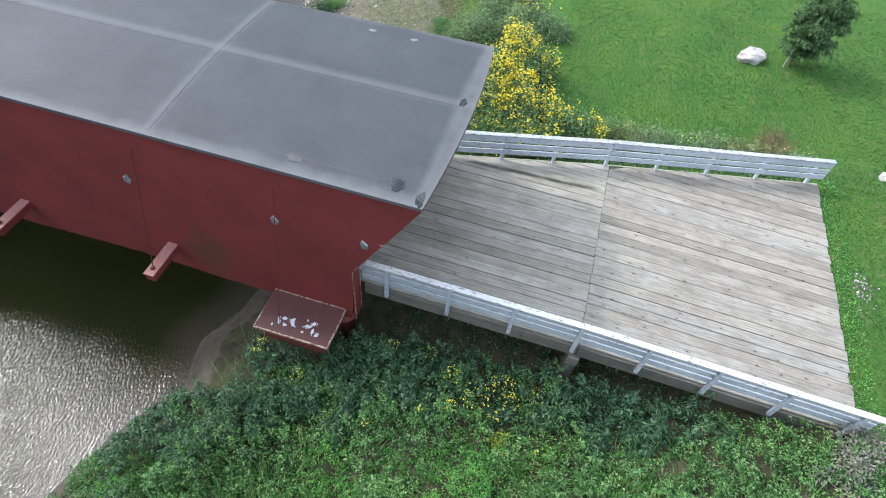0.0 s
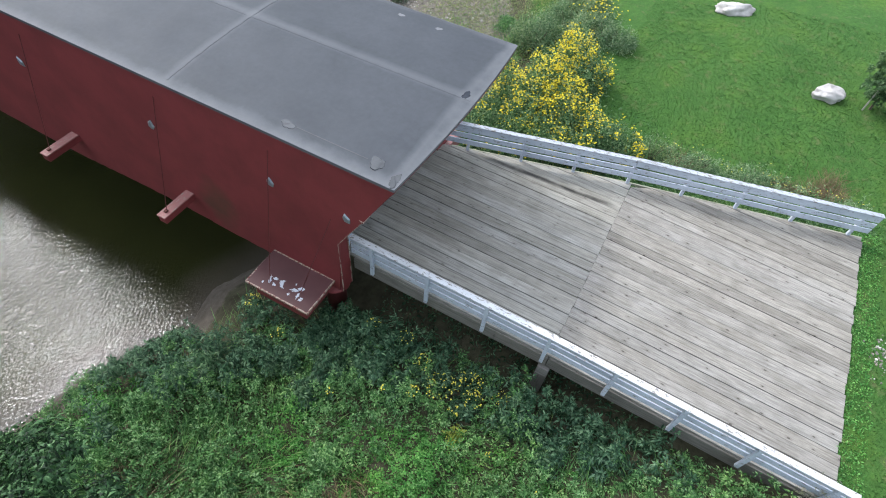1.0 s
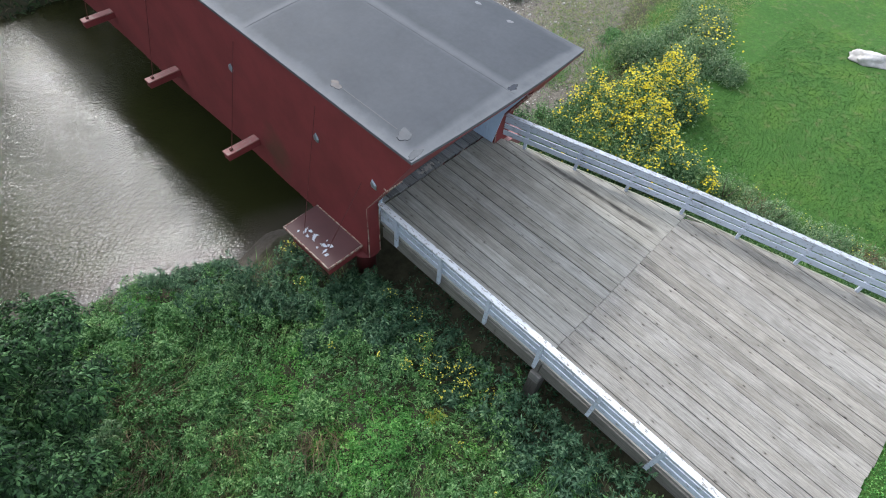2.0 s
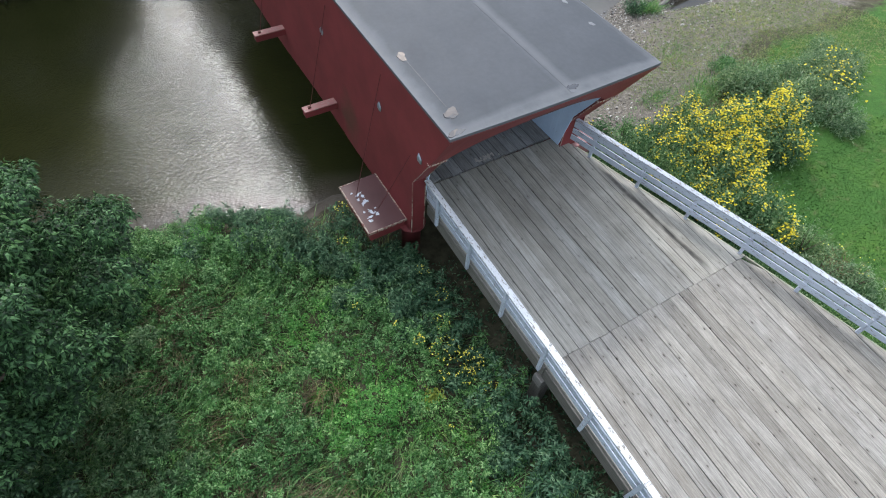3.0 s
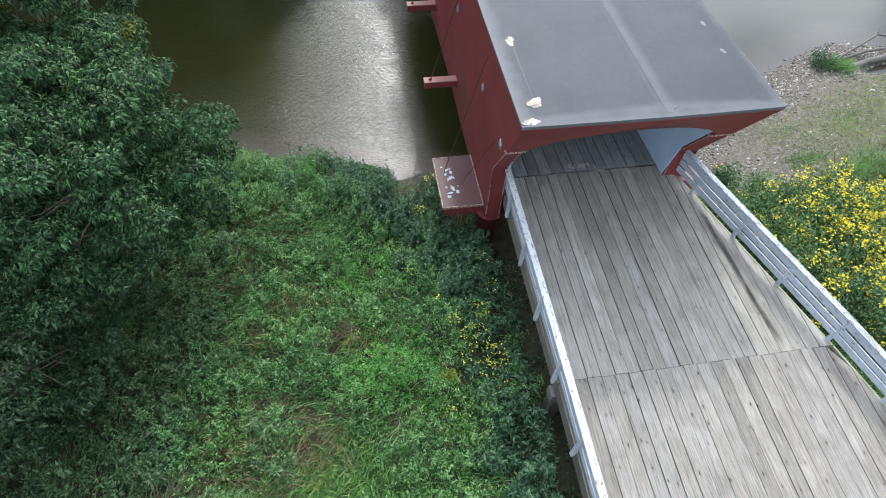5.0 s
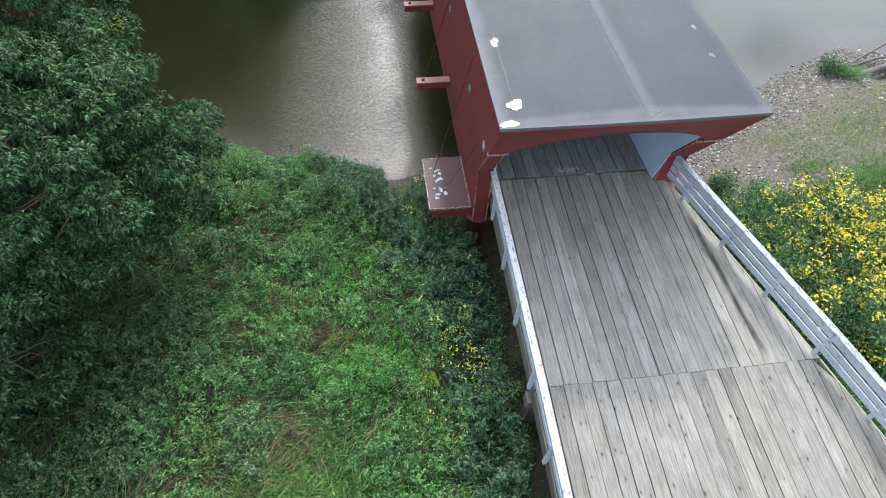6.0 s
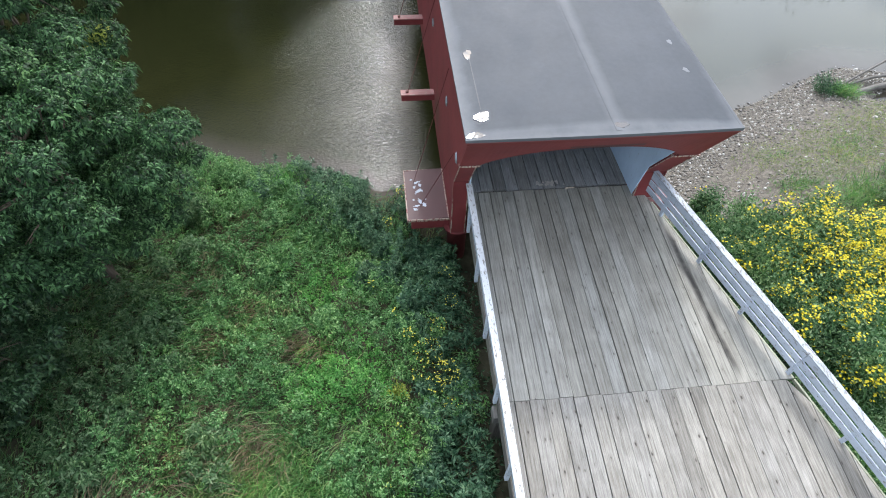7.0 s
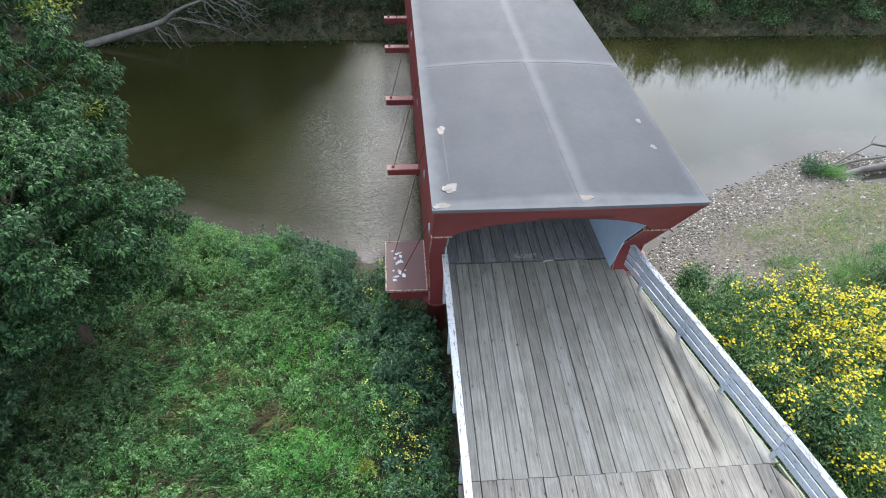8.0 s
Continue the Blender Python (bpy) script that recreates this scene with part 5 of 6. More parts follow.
mounds("dark_weeds", "dark blue-green leafy weeds in heaps beside the deck", [(-4.2, 1.9, 0.5, 1.2), (-3.5, 1.1, 0.5, 1.2), (-2.9, 0.2, 0.5, 1.1), (-2.5, -1.0, 0.5, 1.0), (-2.0, -2.0, 0.45, 1.0), (-3.4, -0.8, 0.45, 0.8), (-2.1, -3.0, 0.4, 0.8), (-1.6, -6.2, 0.4, 0.7), (-1.9, -7.2, 0.45, 0.8), (-1.5, -8.3, 0.4, 0.7)], LEAF_DARK, 0.155, 0.042)


def flowering_weed(x, y, top, r, heads, leafy, label):
    """A leafy stem cluster topped with small yellow flowers."""
    z = float(land(x, y))
    ob = thing("yellow_wildflower", label, "wildflower", "yellow wildflowers on the bank", at=(x, y, z))
    c = np.array([[x, y, z]])
    v, f = dome_leaves(rs, c, r, max(0.3, top - z - 0.08), leafy, 0.11, 0.035)
    tagged(raw("foliage", v, f, LEAF_DARK, ob), kind="stuff")
    a, q = rs.uniform(0, 2 * np.pi, heads), np.sqrt(rs.uniform(0, 1, heads)) * r
    pos = np.column_stack([x + q * np.cos(a), y + q * np.sin(a), top - 0.5 * (q / max(r, 0.05)) ** 2 * 0.4 + rs.normal(size=heads) * 0.04])
    v, f = flower_heads(rs, pos, 0.022)
    tagged(raw("bloom_cover", v, f, PALEPETAL, ob, "small yellow flower heads"), kind="stuff")


for x, y, top, r, n in ((-2.23, -3.52, -1.30, 0.18, 26), (-2.55, -2.9, -1.25, 0.10, 9), (-1.75, -4.1, -1.30, 0.42, 60), (-1.45, -3.35, -1.25, 0.26, 28), (-2.1, -4.68, -1.42, 0.16, 14), (-2.65, 0.48, -1.45, 0.16, 14),
                        (-1.1, -1.6, -1.40, 0.25, 12), (-2.1, 1.8, -1.6, 0.24, 26), (-2.6, -5.9, -1.55, 0.08, 7), (-2.9, -7.3, -1.5, 0.08, 6), (-0.95, -2.6, -1.35, 0.25, 14), (-1.3, -4.7, -1.28, 0.36, 60), (-1.6, -4.95, -1.35, 0.28, 40), (-1.25, -5.6, -1.35, 0.25, 26), (-3.2, -1.6, -1.7, 0.10, 7)):
    flowering_weed(x, y, top, r, n, 60, "yellow flowering weed among dark leaves beside the deck")
c = on_land(np.array([(-2.6, -4.9), (-2.45, -5.0), (-2.75, -5.05)]))
c[:, 2] += 0.28
stuff("pale_weed", "pale yellow-green weed among darker leaves", "weeds", [dome_leaves(rs, c, 0.18, 0.3, 90, 0.07, 0.04)], LEAF_YELLOW)


# ---- sunflower thicket beside the splayed railing ----
def sunflower_bush(x, y, top, r, heads):
    z = float(land(x, y))
    ob = thing("sunflower_bush", "leafy bush covered with small yellow sunflowers beside the railing", "flowering bush", "yellow sunflower bushes", at=(x, y, z))
    h = top - z
    stems = [tube([(x + r * 0.25 * math.cos(a), y + r * 0.25 * math.sin(a), z - 0.05), (x + r * 0.7 * math.cos(a), y + r * 0.7 * math.sin(a), z + h * 0.8)], [0.012, 0.006], 5) for a in np.arange(0, 6.28, 0.7)]
    v, f = gather(stems)
    tagged(raw("stalk", v, f, LEAF_SUN, ob), kind="stuff")
    m = 16
    a, q = rs.uniform(0, 2 * np.pi, m), np.sqrt(rs.uniform(0.02, 1, m)) * r
    tops = h * (0.97 - 0.38 * (q / r) ** 2) + rs.normal(size=m) * 0.20
    c = np.column_stack([x + q * np.cos(a), y + q * np.sin(a), np.full(m, z + 0.15)])
    ch = [dome_leaves(rs, c[i:i + 1], 0.34, max(0.4, tops[i]), 150, 0.125, 0.046) for i in range(m)]
    low = np.array([[x, y, z]])
    ch.append(dome_leaves(rs, low, r * 1.05, h * 0.72, 500, 0.13, 0.055))
    v, f = joined(ch)
    tagged(raw("foliage", v, f, LEAF_SUN, ob), kind="stuff")
    share = rs.uniform(0, 1, m) ** 2.5 + 0.02
    bunch = max(4, heads // 4)
    j = rs.choice(m, bunch, p=share / share.sum())
    d = unit(rs.normal(size=(bunch, 3)))
    d[:, 2] = np.abs(d[:, 2]) + 0.25
    d = unit(d)
    pos = c[j] + d * np.column_stack([np.full(bunch, 0.40), np.full(bunch, 0.40), tops[j] * 1.02])
    pos = np.repeat(pos, rs.randint(1, 9, bunch), 0)
    pos = pos + rs.normal(size=pos.shape) * np.array([0.085, 0.085, 0.045])
    v, f = flower_heads(rs, pos, 0.040, 6)
    tagged(raw("bloom_cover", v, f, PETAL, ob, "small yellow sunflower heads"), kind="stuff")


for x, y, top, r, n in ((8.3, -2.0, -0.75, 0.75, 110), (9.3, -1.5, -0.60, 0.85, 170), (10.5, -1.3, -0.50, 0.85, 230), (11.7, -1.2, -0.38, 0.90, 300), (12.9, -1.3, -0.32, 0.85, 330), (13.9, -2.0, -0.45, 0.80, 300),
                        (8.5, -3.3, -0.62, 0.80, 150), (9.6, -2.7, -0.50, 0.90, 210), (10.8, -2.6, -0.35, 0.90, 270), (12.1, -2.4, -0.36, 0.85, 310), (13.2, -2.9, -0.50, 0.7, 240), (9.0, -4.5, -0.55, 0.85, 240), (10.1, -4.2, -0.42, 0.85, 300), (9.6, -5.3, -0.70, 0.70, 210), (7.5, -1.5, -1.2, 0.6, 60), (7.7, -0.2, -1.45, 0.6, 55), (8.7, -0.3, -1.15, 0.7, 90), (9.8, -0.2, -1.0, 0.75, 130), (11.2, -0.2, -0.85, 0.7, 150), (14.7, -1.6, -0.55, 0.7, 230), (8.0, -2.7, -0.95, 0.6, 70), (8.7, 1.5, -2.3, 0.35, 30)):
    sunflower_bush(x, y, top, r, int(n * (0.65 if x < 9.2 else 1.05 if x < 10.4 else 1.8)))


def leafy_bush(name, x, y, top, r, mat, label, ln=0.13, wd=0.04, count=170, group=""):
    z = float(land(x, y))
    ob = thing(name, label, "bush", group, at=(x, y, z))
    v, f = gather([tube([(x, y, z - 0.05), (x + 0.5 * r * math.cos(a), y + 0.5 * r * math.sin(a), z + 0.7 * (top - z))], [0.02, 0.008], 5) for a in np.arange(0.3, 6.3, 1.0)])
    tagged(raw("stalk", v, f, BARK, ob), kind="stuff")
    m = 12
    a, q = rs.uniform(0, 2 * np.pi, m), np.sqrt(rs.uniform(0.02, 1, m)) * r
    c = np.column_stack([x + q * np.cos(a), y + q * np.sin(a), np.full(m, z + 0.1)])
    hh = (top - z) * (1 - 0.4 * (q / r) ** 2) * rs.uniform(0.85, 1.1, m)
    v, f = joined([dome_leaves(rs, c[i:i + 1], 0.42 * r + 0.08, hh[i], count, ln, wd) for i in range(m)])
    tagged(raw("foliage", v, f, mat, ob), kind="stuff")
    return ob


for x, y, top, r in ((15.2, 0.3, -1.1, 1.0), (16.8, -0.6, -1.0, 1.1), (17.0, -2.4, -1.15, 1.0), (18.6, -0.9, -1.2, 1.1), (16.2, -1.5, -0.9, 0.9), (20.2, 0.2, -1.5, 1.2)):
    leafy_bush("bush", x, y, top, r, LEAF_WILLOW, "grey-green leafy bush behind the sunflowers", 0.13, 0.042, 330, group="grey-green bushes by the gravel")
pv = np.array([(17.2, -2.2, -0.95), (17.8, -1.6, -0.9), (18.4, -1.0, -1.0), (16.9, -1.3, -0.8), (19.0, -0.5, -1.0)]).repeat(24, 0)
pv = pv + rs.normal(size=pv.shape) * np.array([0.40, 0.35, 0.07])
stuff("bush_flowers", "yellow flower heads above the grey-green bushes", "flowers", [flower_heads(rs, pv, 0.045, 6)], PETAL)
pv = np.array([(14.2, 1.5), (15.2, 1.3), (13.6, 1.0), (16.2, 1.2)]).repeat(260, 0)
stuff("tall_grass", "tall pale green grass beside the bushes", "grass", [blades(rs, pv + rs.normal(size=pv.shape) * np.array([0.5, 0.3]), 0.75, 0.018, 0.45)], LEAF_GRASS)
for x, y, top, r in ((9.8, 1.2, -2.35, 0.45), (16.4, 2.2, -2.6, 0.6)):
    leafy_bush("low_bush", x, y, top, r, LEAF_MID, "low green bush at the gravel's edge", 0.09, 0.03, 120, "low bushes on the gravel bar")
for x, y, top, r in ((10.3, -6.4, -0.9, 0.6), (9.5, -7.4, -0.55, 0.5), (10.5, -8.1, -0.95, 0.5), (9.9, -9.6, -0.7, 0.5), (10.8, -9.9, -1.0, 0.5), (9.4, -10.8, -0.55, 0.4)):
    leafy_bush("low_bush", x, y, top, r, LEAF_WILLOW, "low weedy bush between railing and lawn", 0.10, 0.03, 70, "weeds along the railing")

# dry grass and rank weeds between railing and lawn
pr = np.array([(10.9, -11.6), (11.4, -12.2), (11.0, -12.3), (11.9, -12.4), (10.8, -10.9), (10.5, -7.4)]).repeat(330, 0) + rs.normal(size=(1980, 2)) * 0.30
stuff("dry_grass_clump", "reddish brown dry grass clump beside the lawn", "dry grass", [blades(rs, pr, 0.66, 0.011, 0.45)], LEAF_RUST)
pe = scatter(rs, 9.6, 11.7, -13.4, -4.6, 0.30)
pe = pe[np.abs(pe[:, 0] - 10.55 - 0.03 * (-8 - pe[:, 1])) < 0.55 + 0.3 * rs.normal(size=len(pe))]
c = on_land(pe)
stuff("railing_weeds", "rank grey-green weeds along the lawn's edge", "weeds", [dome_sprigs(rs, c, 0.26, rs.uniform(0.25, 0.75, len(c)), 8, 10, 0.11, 0.034)], LEAF_WILLOW)
pf = c[rs.uniform(0, 1, len(c)) < 0.22]
pf = np.repeat(pf, 5, 0) + rs.normal(size=(len(pf) * 5, 3)) * np.array([0.15, 0.15, 0.08]) + np.array([0, 0, 0.62])
stuff("weed_flowers", "scattered small yellow flowers among the weeds", "flowers", [flower_heads(rs, pf, 0.024)], PALEPETAL)

# rough growth on the slope between railing and thicket
ps = scatter(rs, 4.7, 11.5, -13.2, 0.9, 0.32)
ps = ps[ps[:, 0] > 4.75 - ps[:, 1] * 0.287]
ps = ps[ps[:, 0] < 10.8 + 0.4 * rs.normal(size=len(ps))]
c = on_land(ps)
stuff("slope_weeds", "rough green weeds on the slope beside the deck", "weeds", [dome_leaves(rs, c, 0.24, np.minimum(rs.uniform(0.3, 0.75, len(c)), np.maximum(0.06, deck_z(c[:, 1]) - c[:, 2] - 0.30 + 0.5 * np.maximum(0, c[:, 0] - 5.4 + c[:, 1] * 0.287))), 75, 0.11, 0.036)], LEAF_SUN)

# ---- lawn and gravel bar ----
pl = np.concatenate([scatter(rs, 8.6, 24, -20, -3.4, 0.055), scatter(rs, -2.0, 8.8, -19, DECK_END - 0.08, 0.05)])
pl = pl[rs.uniform(0, 1, len(pl)) < np.clip(1.25 - 0.05 * (pl[:, 0] - 8), 0.35, 1)]
tuft = scatter(rs, 9.4, 24, -19, -4, 0.34)
tuft = tuft[rs.uniform(0, 1, len(tuft)) < 0.35 + 0.5 * waves(0.9 * tuft[:, 0], 0.8 * tuft[:, 1])]
stuff("lawn_tufts", "small clover tufts in the mown lawn", "clover", [dome_leaves(rs, on_land(tuft, 0.02), rs.uniform(0.05, 0.16, len(tuft)), 0.07, 12, 0.07, 0.042)], LEAF_CLOVER)
stuff("lawn_grass", "short mown green lawn grass", "grass", [blades(rs, pl, 0.085, 0.026, 0.9)], LEAF_LAWN)
pw = scatter(rs, -1.0, 8.8, DECK_END - 0.55, DECK_END - 0.02, 0.12)
c = on_land(pw)
stuff("edge_clover", "clover and grass at the end of the deck", "weeds", [dome_leaves(rs, c, 0.10, 0.09, 22, 0.06, 0.032)], LEAF_BRIGHT)
pq = scatter(rs, 6.5, 26, -1.0, 8.5, 0.15)
gq = shore_gap(pq)
pq = pq[(gq > 2.3) & (rs.uniform(0, 1, len(pq)) < smooth01((gq - 1.8) / 3.0)) & (waves(pq[:, 0] * 0.9, pq[:, 1] * 1.1) + rs.normal(size=len(pq)) * 0.45 > 0.5 - 1.6 * smooth01((pq[:, 0] - 10.5) / 2.5))]
pq = np.repeat(pq, 10, 0) + rs.normal(size=(len(pq) * 10, 2)) * 0.07
stuff("gravel_grass", "thin yellowish grass growing through gravel", "grass", [blades(rs, pq, 0.17, 0.016, 0.9)], LEAF_THIN)

pb = np.concatenate([np.array([(12.5, 2.4)]).repeat(420, 0) + rs.normal(size=(420, 2)) * np.array([0.42, 0.22]), np.array([(13.2, 4.7), (15.8, 4.4), (15.3, 3.7), (17.4, 3.6), (16.2, 5.0)]).repeat(110, 0) + rs.normal(size=(550, 2)) * np.array([0.5, 0.3])])
stuff("grass_patch", "fresh green grass tufts on the gravel", "grass", [blades(rs, pb, 0.30, 0.018, 0.6)], LEAF_GRASS)


def pebbles(rs, pts, size):
    """Low eight-cornered stones, one for each point."""
    n = len(pts)
    ang = np.linspace(0, 2 * np.pi, 6, endpoint=False)[None, :] + rs.uniform(0, 1, (n, 1))
    s = size * rs.uniform(0.5, 1.5, (n, 1)) * rs.uniform(0.75, 1.25, (n, 6))
    z0 = land(pts[:, 0], pts[:, 1])[:, None]
    el = rs.uniform(0.6, 1.0, (n, 1))
    low = np.stack([pts[:, :1] + s * np.cos(ang), pts[:, 1:] + s * np.sin(ang) * el, np.broadcast_to(z0 - 0.01, s.shape)], -1)
    top = np.stack([pts[:, :1] + 0.55 * s * np.cos(ang), pts[:, 1:] + 0.55 * s * np.sin(ang) * el, z0 + 0.6 * s.mean(1, keepdims=True) + 0 * s], -1)
    v = np.concatenate([low, top], 1).reshape(-1, 3)
    f = []
    for k in range(6):
        f.append([k, (k + 1) % 6, 6 + (k + 1) % 6, 6 + k])
    f += [[6, 7, 8, 9], [6, 9, 10, 11]]
    f = np.asarray(f)[None] + (np.arange(n) * 12)[:, None, None]
    return v, f.reshape(-1, 4)


pp = scatter(rs, 5.2, 30, -0.5, 11.5, 0.105)
gp = shore_gap(pp)
patchy = np.array([noise.noise(Vector((q[0] * 0.55, q[1] * 0.55, 5.0))) for q in pp])
dens = smooth01((gp + 0.1) / 0.6) * np.clip(0.12 + 0.75 * smooth01((3.2 - gp) / 1.8) + 0.5 * patchy, 0.03, 1) * smooth01((7.5 - gp) / 2.5)
pp = pp[rs.uniform(0, 1, len(pp)) < dens]
pp = pp[land(pp[:, 0], pp[:, 1]) > WATER_Z - 0.03]
stuff("river_gravel", "pale grey and tan river gravel on the bar", "gravel", [pebbles(rs, pp, 0.050)], PEBBLE)
pk = scatter(rs, 9, 26, 4.5, 12.2, 0.22)
gk = shore_gap(pk)
pk = pk[(gk > -0.55) & (gk < 0.45) & (rs.uniform(0, 1, len(pk)) < 0.45)]
stuff("wet_stones", "dark wet stones at the water's edge", "stones", [pebbles(rs, pk, 0.075)], WETSTONE)
pm = scatter(rs, 13, 24, 6.5, 11.3, 0.75)
pm = pm[shore_gap(pm) > 0.1]
stuff("cobbles", "larger pale cobbles on the gravel bar", "cobbles", [pebbles(rs, pm, 0.085)], PEBBLE)


def boulder(x, y, sx, sy, sz, seed, label, turn=0.0, sink=0.25):
    bm = bmesh.new()
    bmesh.ops.create_icosphere(bm, subdivisions=4, radius=1.0)
    z = float(land(x, y))
    rng = random.Random(int(seed * 10))
    cuts = [(Vector((rng.gauss(0, 1), rng.gauss(0, 1), rng.gauss(0.3, 0.7))).normalized(), rng.uniform(0.66, 0.92)) for _ in range(13)]
    for v in bm.verts:
        q = v.co.copy()
        for n, far in cuts:
            over = q.dot(n) - far
            if over > 0:
                q -= n * over * 0.9
        q *= 1 + noise.noise(q * 2.3 + Vector((0, seed, 0))) * 0.16 + noise.noise(q * 5.5 + Vector((0, 0, seed))) * 0.11 + noise.noise(q * 12 + Vector((seed, 0, 0))) * 0.05
        c, s = math.cos(turn), math.sin(turn)
        px, py = q.x * sx, q.y * sy
        v.co = (x + px * c - py * s, y + px * s + py * c, z + (q.z + 1 - sink * 2) * sz)
    for face in bm.faces:
        face.smooth = True
    ob = part("boulder", bm, LIMESTONE)
    tagged(ob, label, "boulder", "pale boulders on the lawn")


boulder(17.3, -11.65, 0.64, 0.42, 0.40, 3.0, "pale limestone boulder lying on the lawn beside the young tree", -1.3)
boulder(22.5, -7.0, 0.92, 0.46, 0.38, 8.0, "long pale limestone boulder lying on the lawn", -1.2)
boulder(10.6, -15.9, 0.22, 0.16, 0.2, 5.0, "white limestone boulder near the deck end")
pz = np.array((4.35, -13.8)) + rs.normal(size=(90, 2)) * np.array((0.30, 0.16))
stuff("gravel_spill", "pale stone chips in the grass by the deck", "stone chips", [pebbles(rs, pz, 0.035)], PEBBLE)
boulder(-1.1, -12.75, 0.16, 0.13, 0.18, 7.0, "rough pale stone under a grey shrub by the deck")
boulder(-1.35, -12.35, 0.13, 0.16, 0.14, 9.0, "rough pale stone under a grey shrub by the deck")
leafy_bush("grey_shrub", -0.85, -13.0, 0.45, 0.75, LEAF_GREY, "grey half-dead shrub by the deck's corner", 0.10, 0.035, 150)
leafy_bush("grey_shrub", -1.7, -12.5, 0.0, 0.5, LEAF_GREY, "grey half-dead shrub by the deck's corner", 0.10, 0.03, 70)


# ---- trees ----
def limb_path(rs, a, b, wob, n=6):
    a, b = np.array(a, float), np.array(b, float)
    t = np.linspace(0, 1, n)[:, None]
    p = a + (b - a) * t + rs.normal(size=(n, 3)) * wob * np.sin(np.pi * t)
    p[:, 2] += 0.15 * np.linalg.norm(b - a) * (t[:, 0] ** 0.7 - t[:, 0])
    return p


def tree(name, label, x, y, base_z, centre, radii, clumps, per, ln, wd, mat, trunk_r, seed, clump_r=0.75, sprigs=None, group="", inner=0.30):
    """Tapered trunk, limbs to leaf clumps spread through an uneven crown."""
    r = np.random.RandomState(seed)
    ob = thing(name, label, "tree", group, at=(x, y, base_z))
    centre, radii = np.array(centre, float), np.array(radii, float)
    d = unit(r.normal(size=(clumps, 3)))
    q = centre + d * radii * (r.uniform(inner, 1.0, (clumps, 1)) ** 0.5)
    q += r.normal(size=q.shape) * 0.12 * radii
    q[:, 2] = np.maximum(q[:, 2], base_z + 0.5)
    top = centre + np.array([0, 0, radii[2] * 0.55])
    spine = limb_path(r, (x, y, base_z - 0.2), top, 0.15, 9)
    chunks = [tube(spine, list(np.linspace(trunk_r, trunk_r * 0.15, 9)), 9)]
    for k in range(0, clumps, max(1, clumps // 20)):
        s = spine[r.randint(3, 8)]
        pth = limb_path(r, s, s + 0.8 * (q[k] - s), 0.12, 5)
        chunks.append(tube(pth, list(np.linspace(trunk_r * 0.24, trunk_r * 0.03, 5)), 6))
    v, f = gather(chunks)
    raw("trunk", v, f, BARK, ob, "", True)
    parts = []
    for k in range(clumps):
        c = q[k:k + 1]
        cr = clump_r * r.uniform(0.6, 1.25)
        m = max(4, int(per * r.uniform(0.7, 1.3)) // 15)
        dd = unit(r.normal(size=(m, 3)))
        dd[:, 2] = np.where(dd[:, 2] < -0.1, -0.5 * dd[:, 2], dd[:, 2])
        tips = c + dd * cr * np.array([1, 1, 0.45]) * (r.uniform(0.3, 1, (m, 1)) ** 0.5)
        parts.append(sprig_leaves(r, tips, dd * np.array([1, 1, 0.6]) + np.array([0, 0, 0.35]), 15, ln, wd, 0.35))
    v, f = joined(parts)
    tagged(raw("crown", v, f, mat, ob, "uneven leafy crown"), kind="stuff")
    for sx, sy, sz, sr in sprigs or ():
        v, f = dome_leaves(r, np.array([[sx, sy, sz]]), sr, sr * 0.7, 220, ln * 0.9, wd * 0.8)
        tagged(raw("yellow_sprig", v, f, LEAF_YELLOW, ob, "yellowing leaf sprig"), kind="stuff")
    return ob


tree("tree", "dense dark green broad-leaved tree on the river bank", -10.9, -0.4, -2.9, (-10.6, -0.4, 2.2), (2.7, 3.2, 2.7), 175, 1000, 0.125, 0.044, LEAF_TREE, 0.22, 41, 0.66, [(-10.1, 3.4, 3.0, 0.5)], "trees on the near bank", 0.5)
tree("tree", "dark green broad-leaved tree at the water's edge", -12.7, 3.9, -3.4, (-12.4, 4.4, 3.2), (2.3, 2.2, 5.4), 150, 800, 0.13, 0.046, LEAF_TREE, 0.20, 42, 0.66, [(-10.2, 4.1, 5.6, 0.7)], "trees on the near bank", 0.45)
tree("tree", "low tree on the bank with shade put into its leaf colour", -12.6, -4.6, -2.4, (-12.4, -4.4, 0.6), (2.0, 2.2, 2.4), 95, 520, 0.12, 0.040, LEAF_SHADED, 0.14, 43, 0.7, None, "trees on the near bank")
young = tree("young_tree", "young staked tree with compact green crown on the lawn", 17.35, -13.3, float(land(17.35, -13.3)), (17.4, -13.5, 0.6), (0.85, 0.85, 1.5), 110, 300, 0.10, 0.045, LEAF_OLIVE, 0.055, 44, 0.40)
bm = bmesh.new()
beam(bm, (17.15, -13.05, -1.5), (17.15, -13.05, -0.35), 0.05, 0.05, 0.006, (0, 1, 0))
part("stake", bm, DEADWOOD, young, "pale wooden stake")

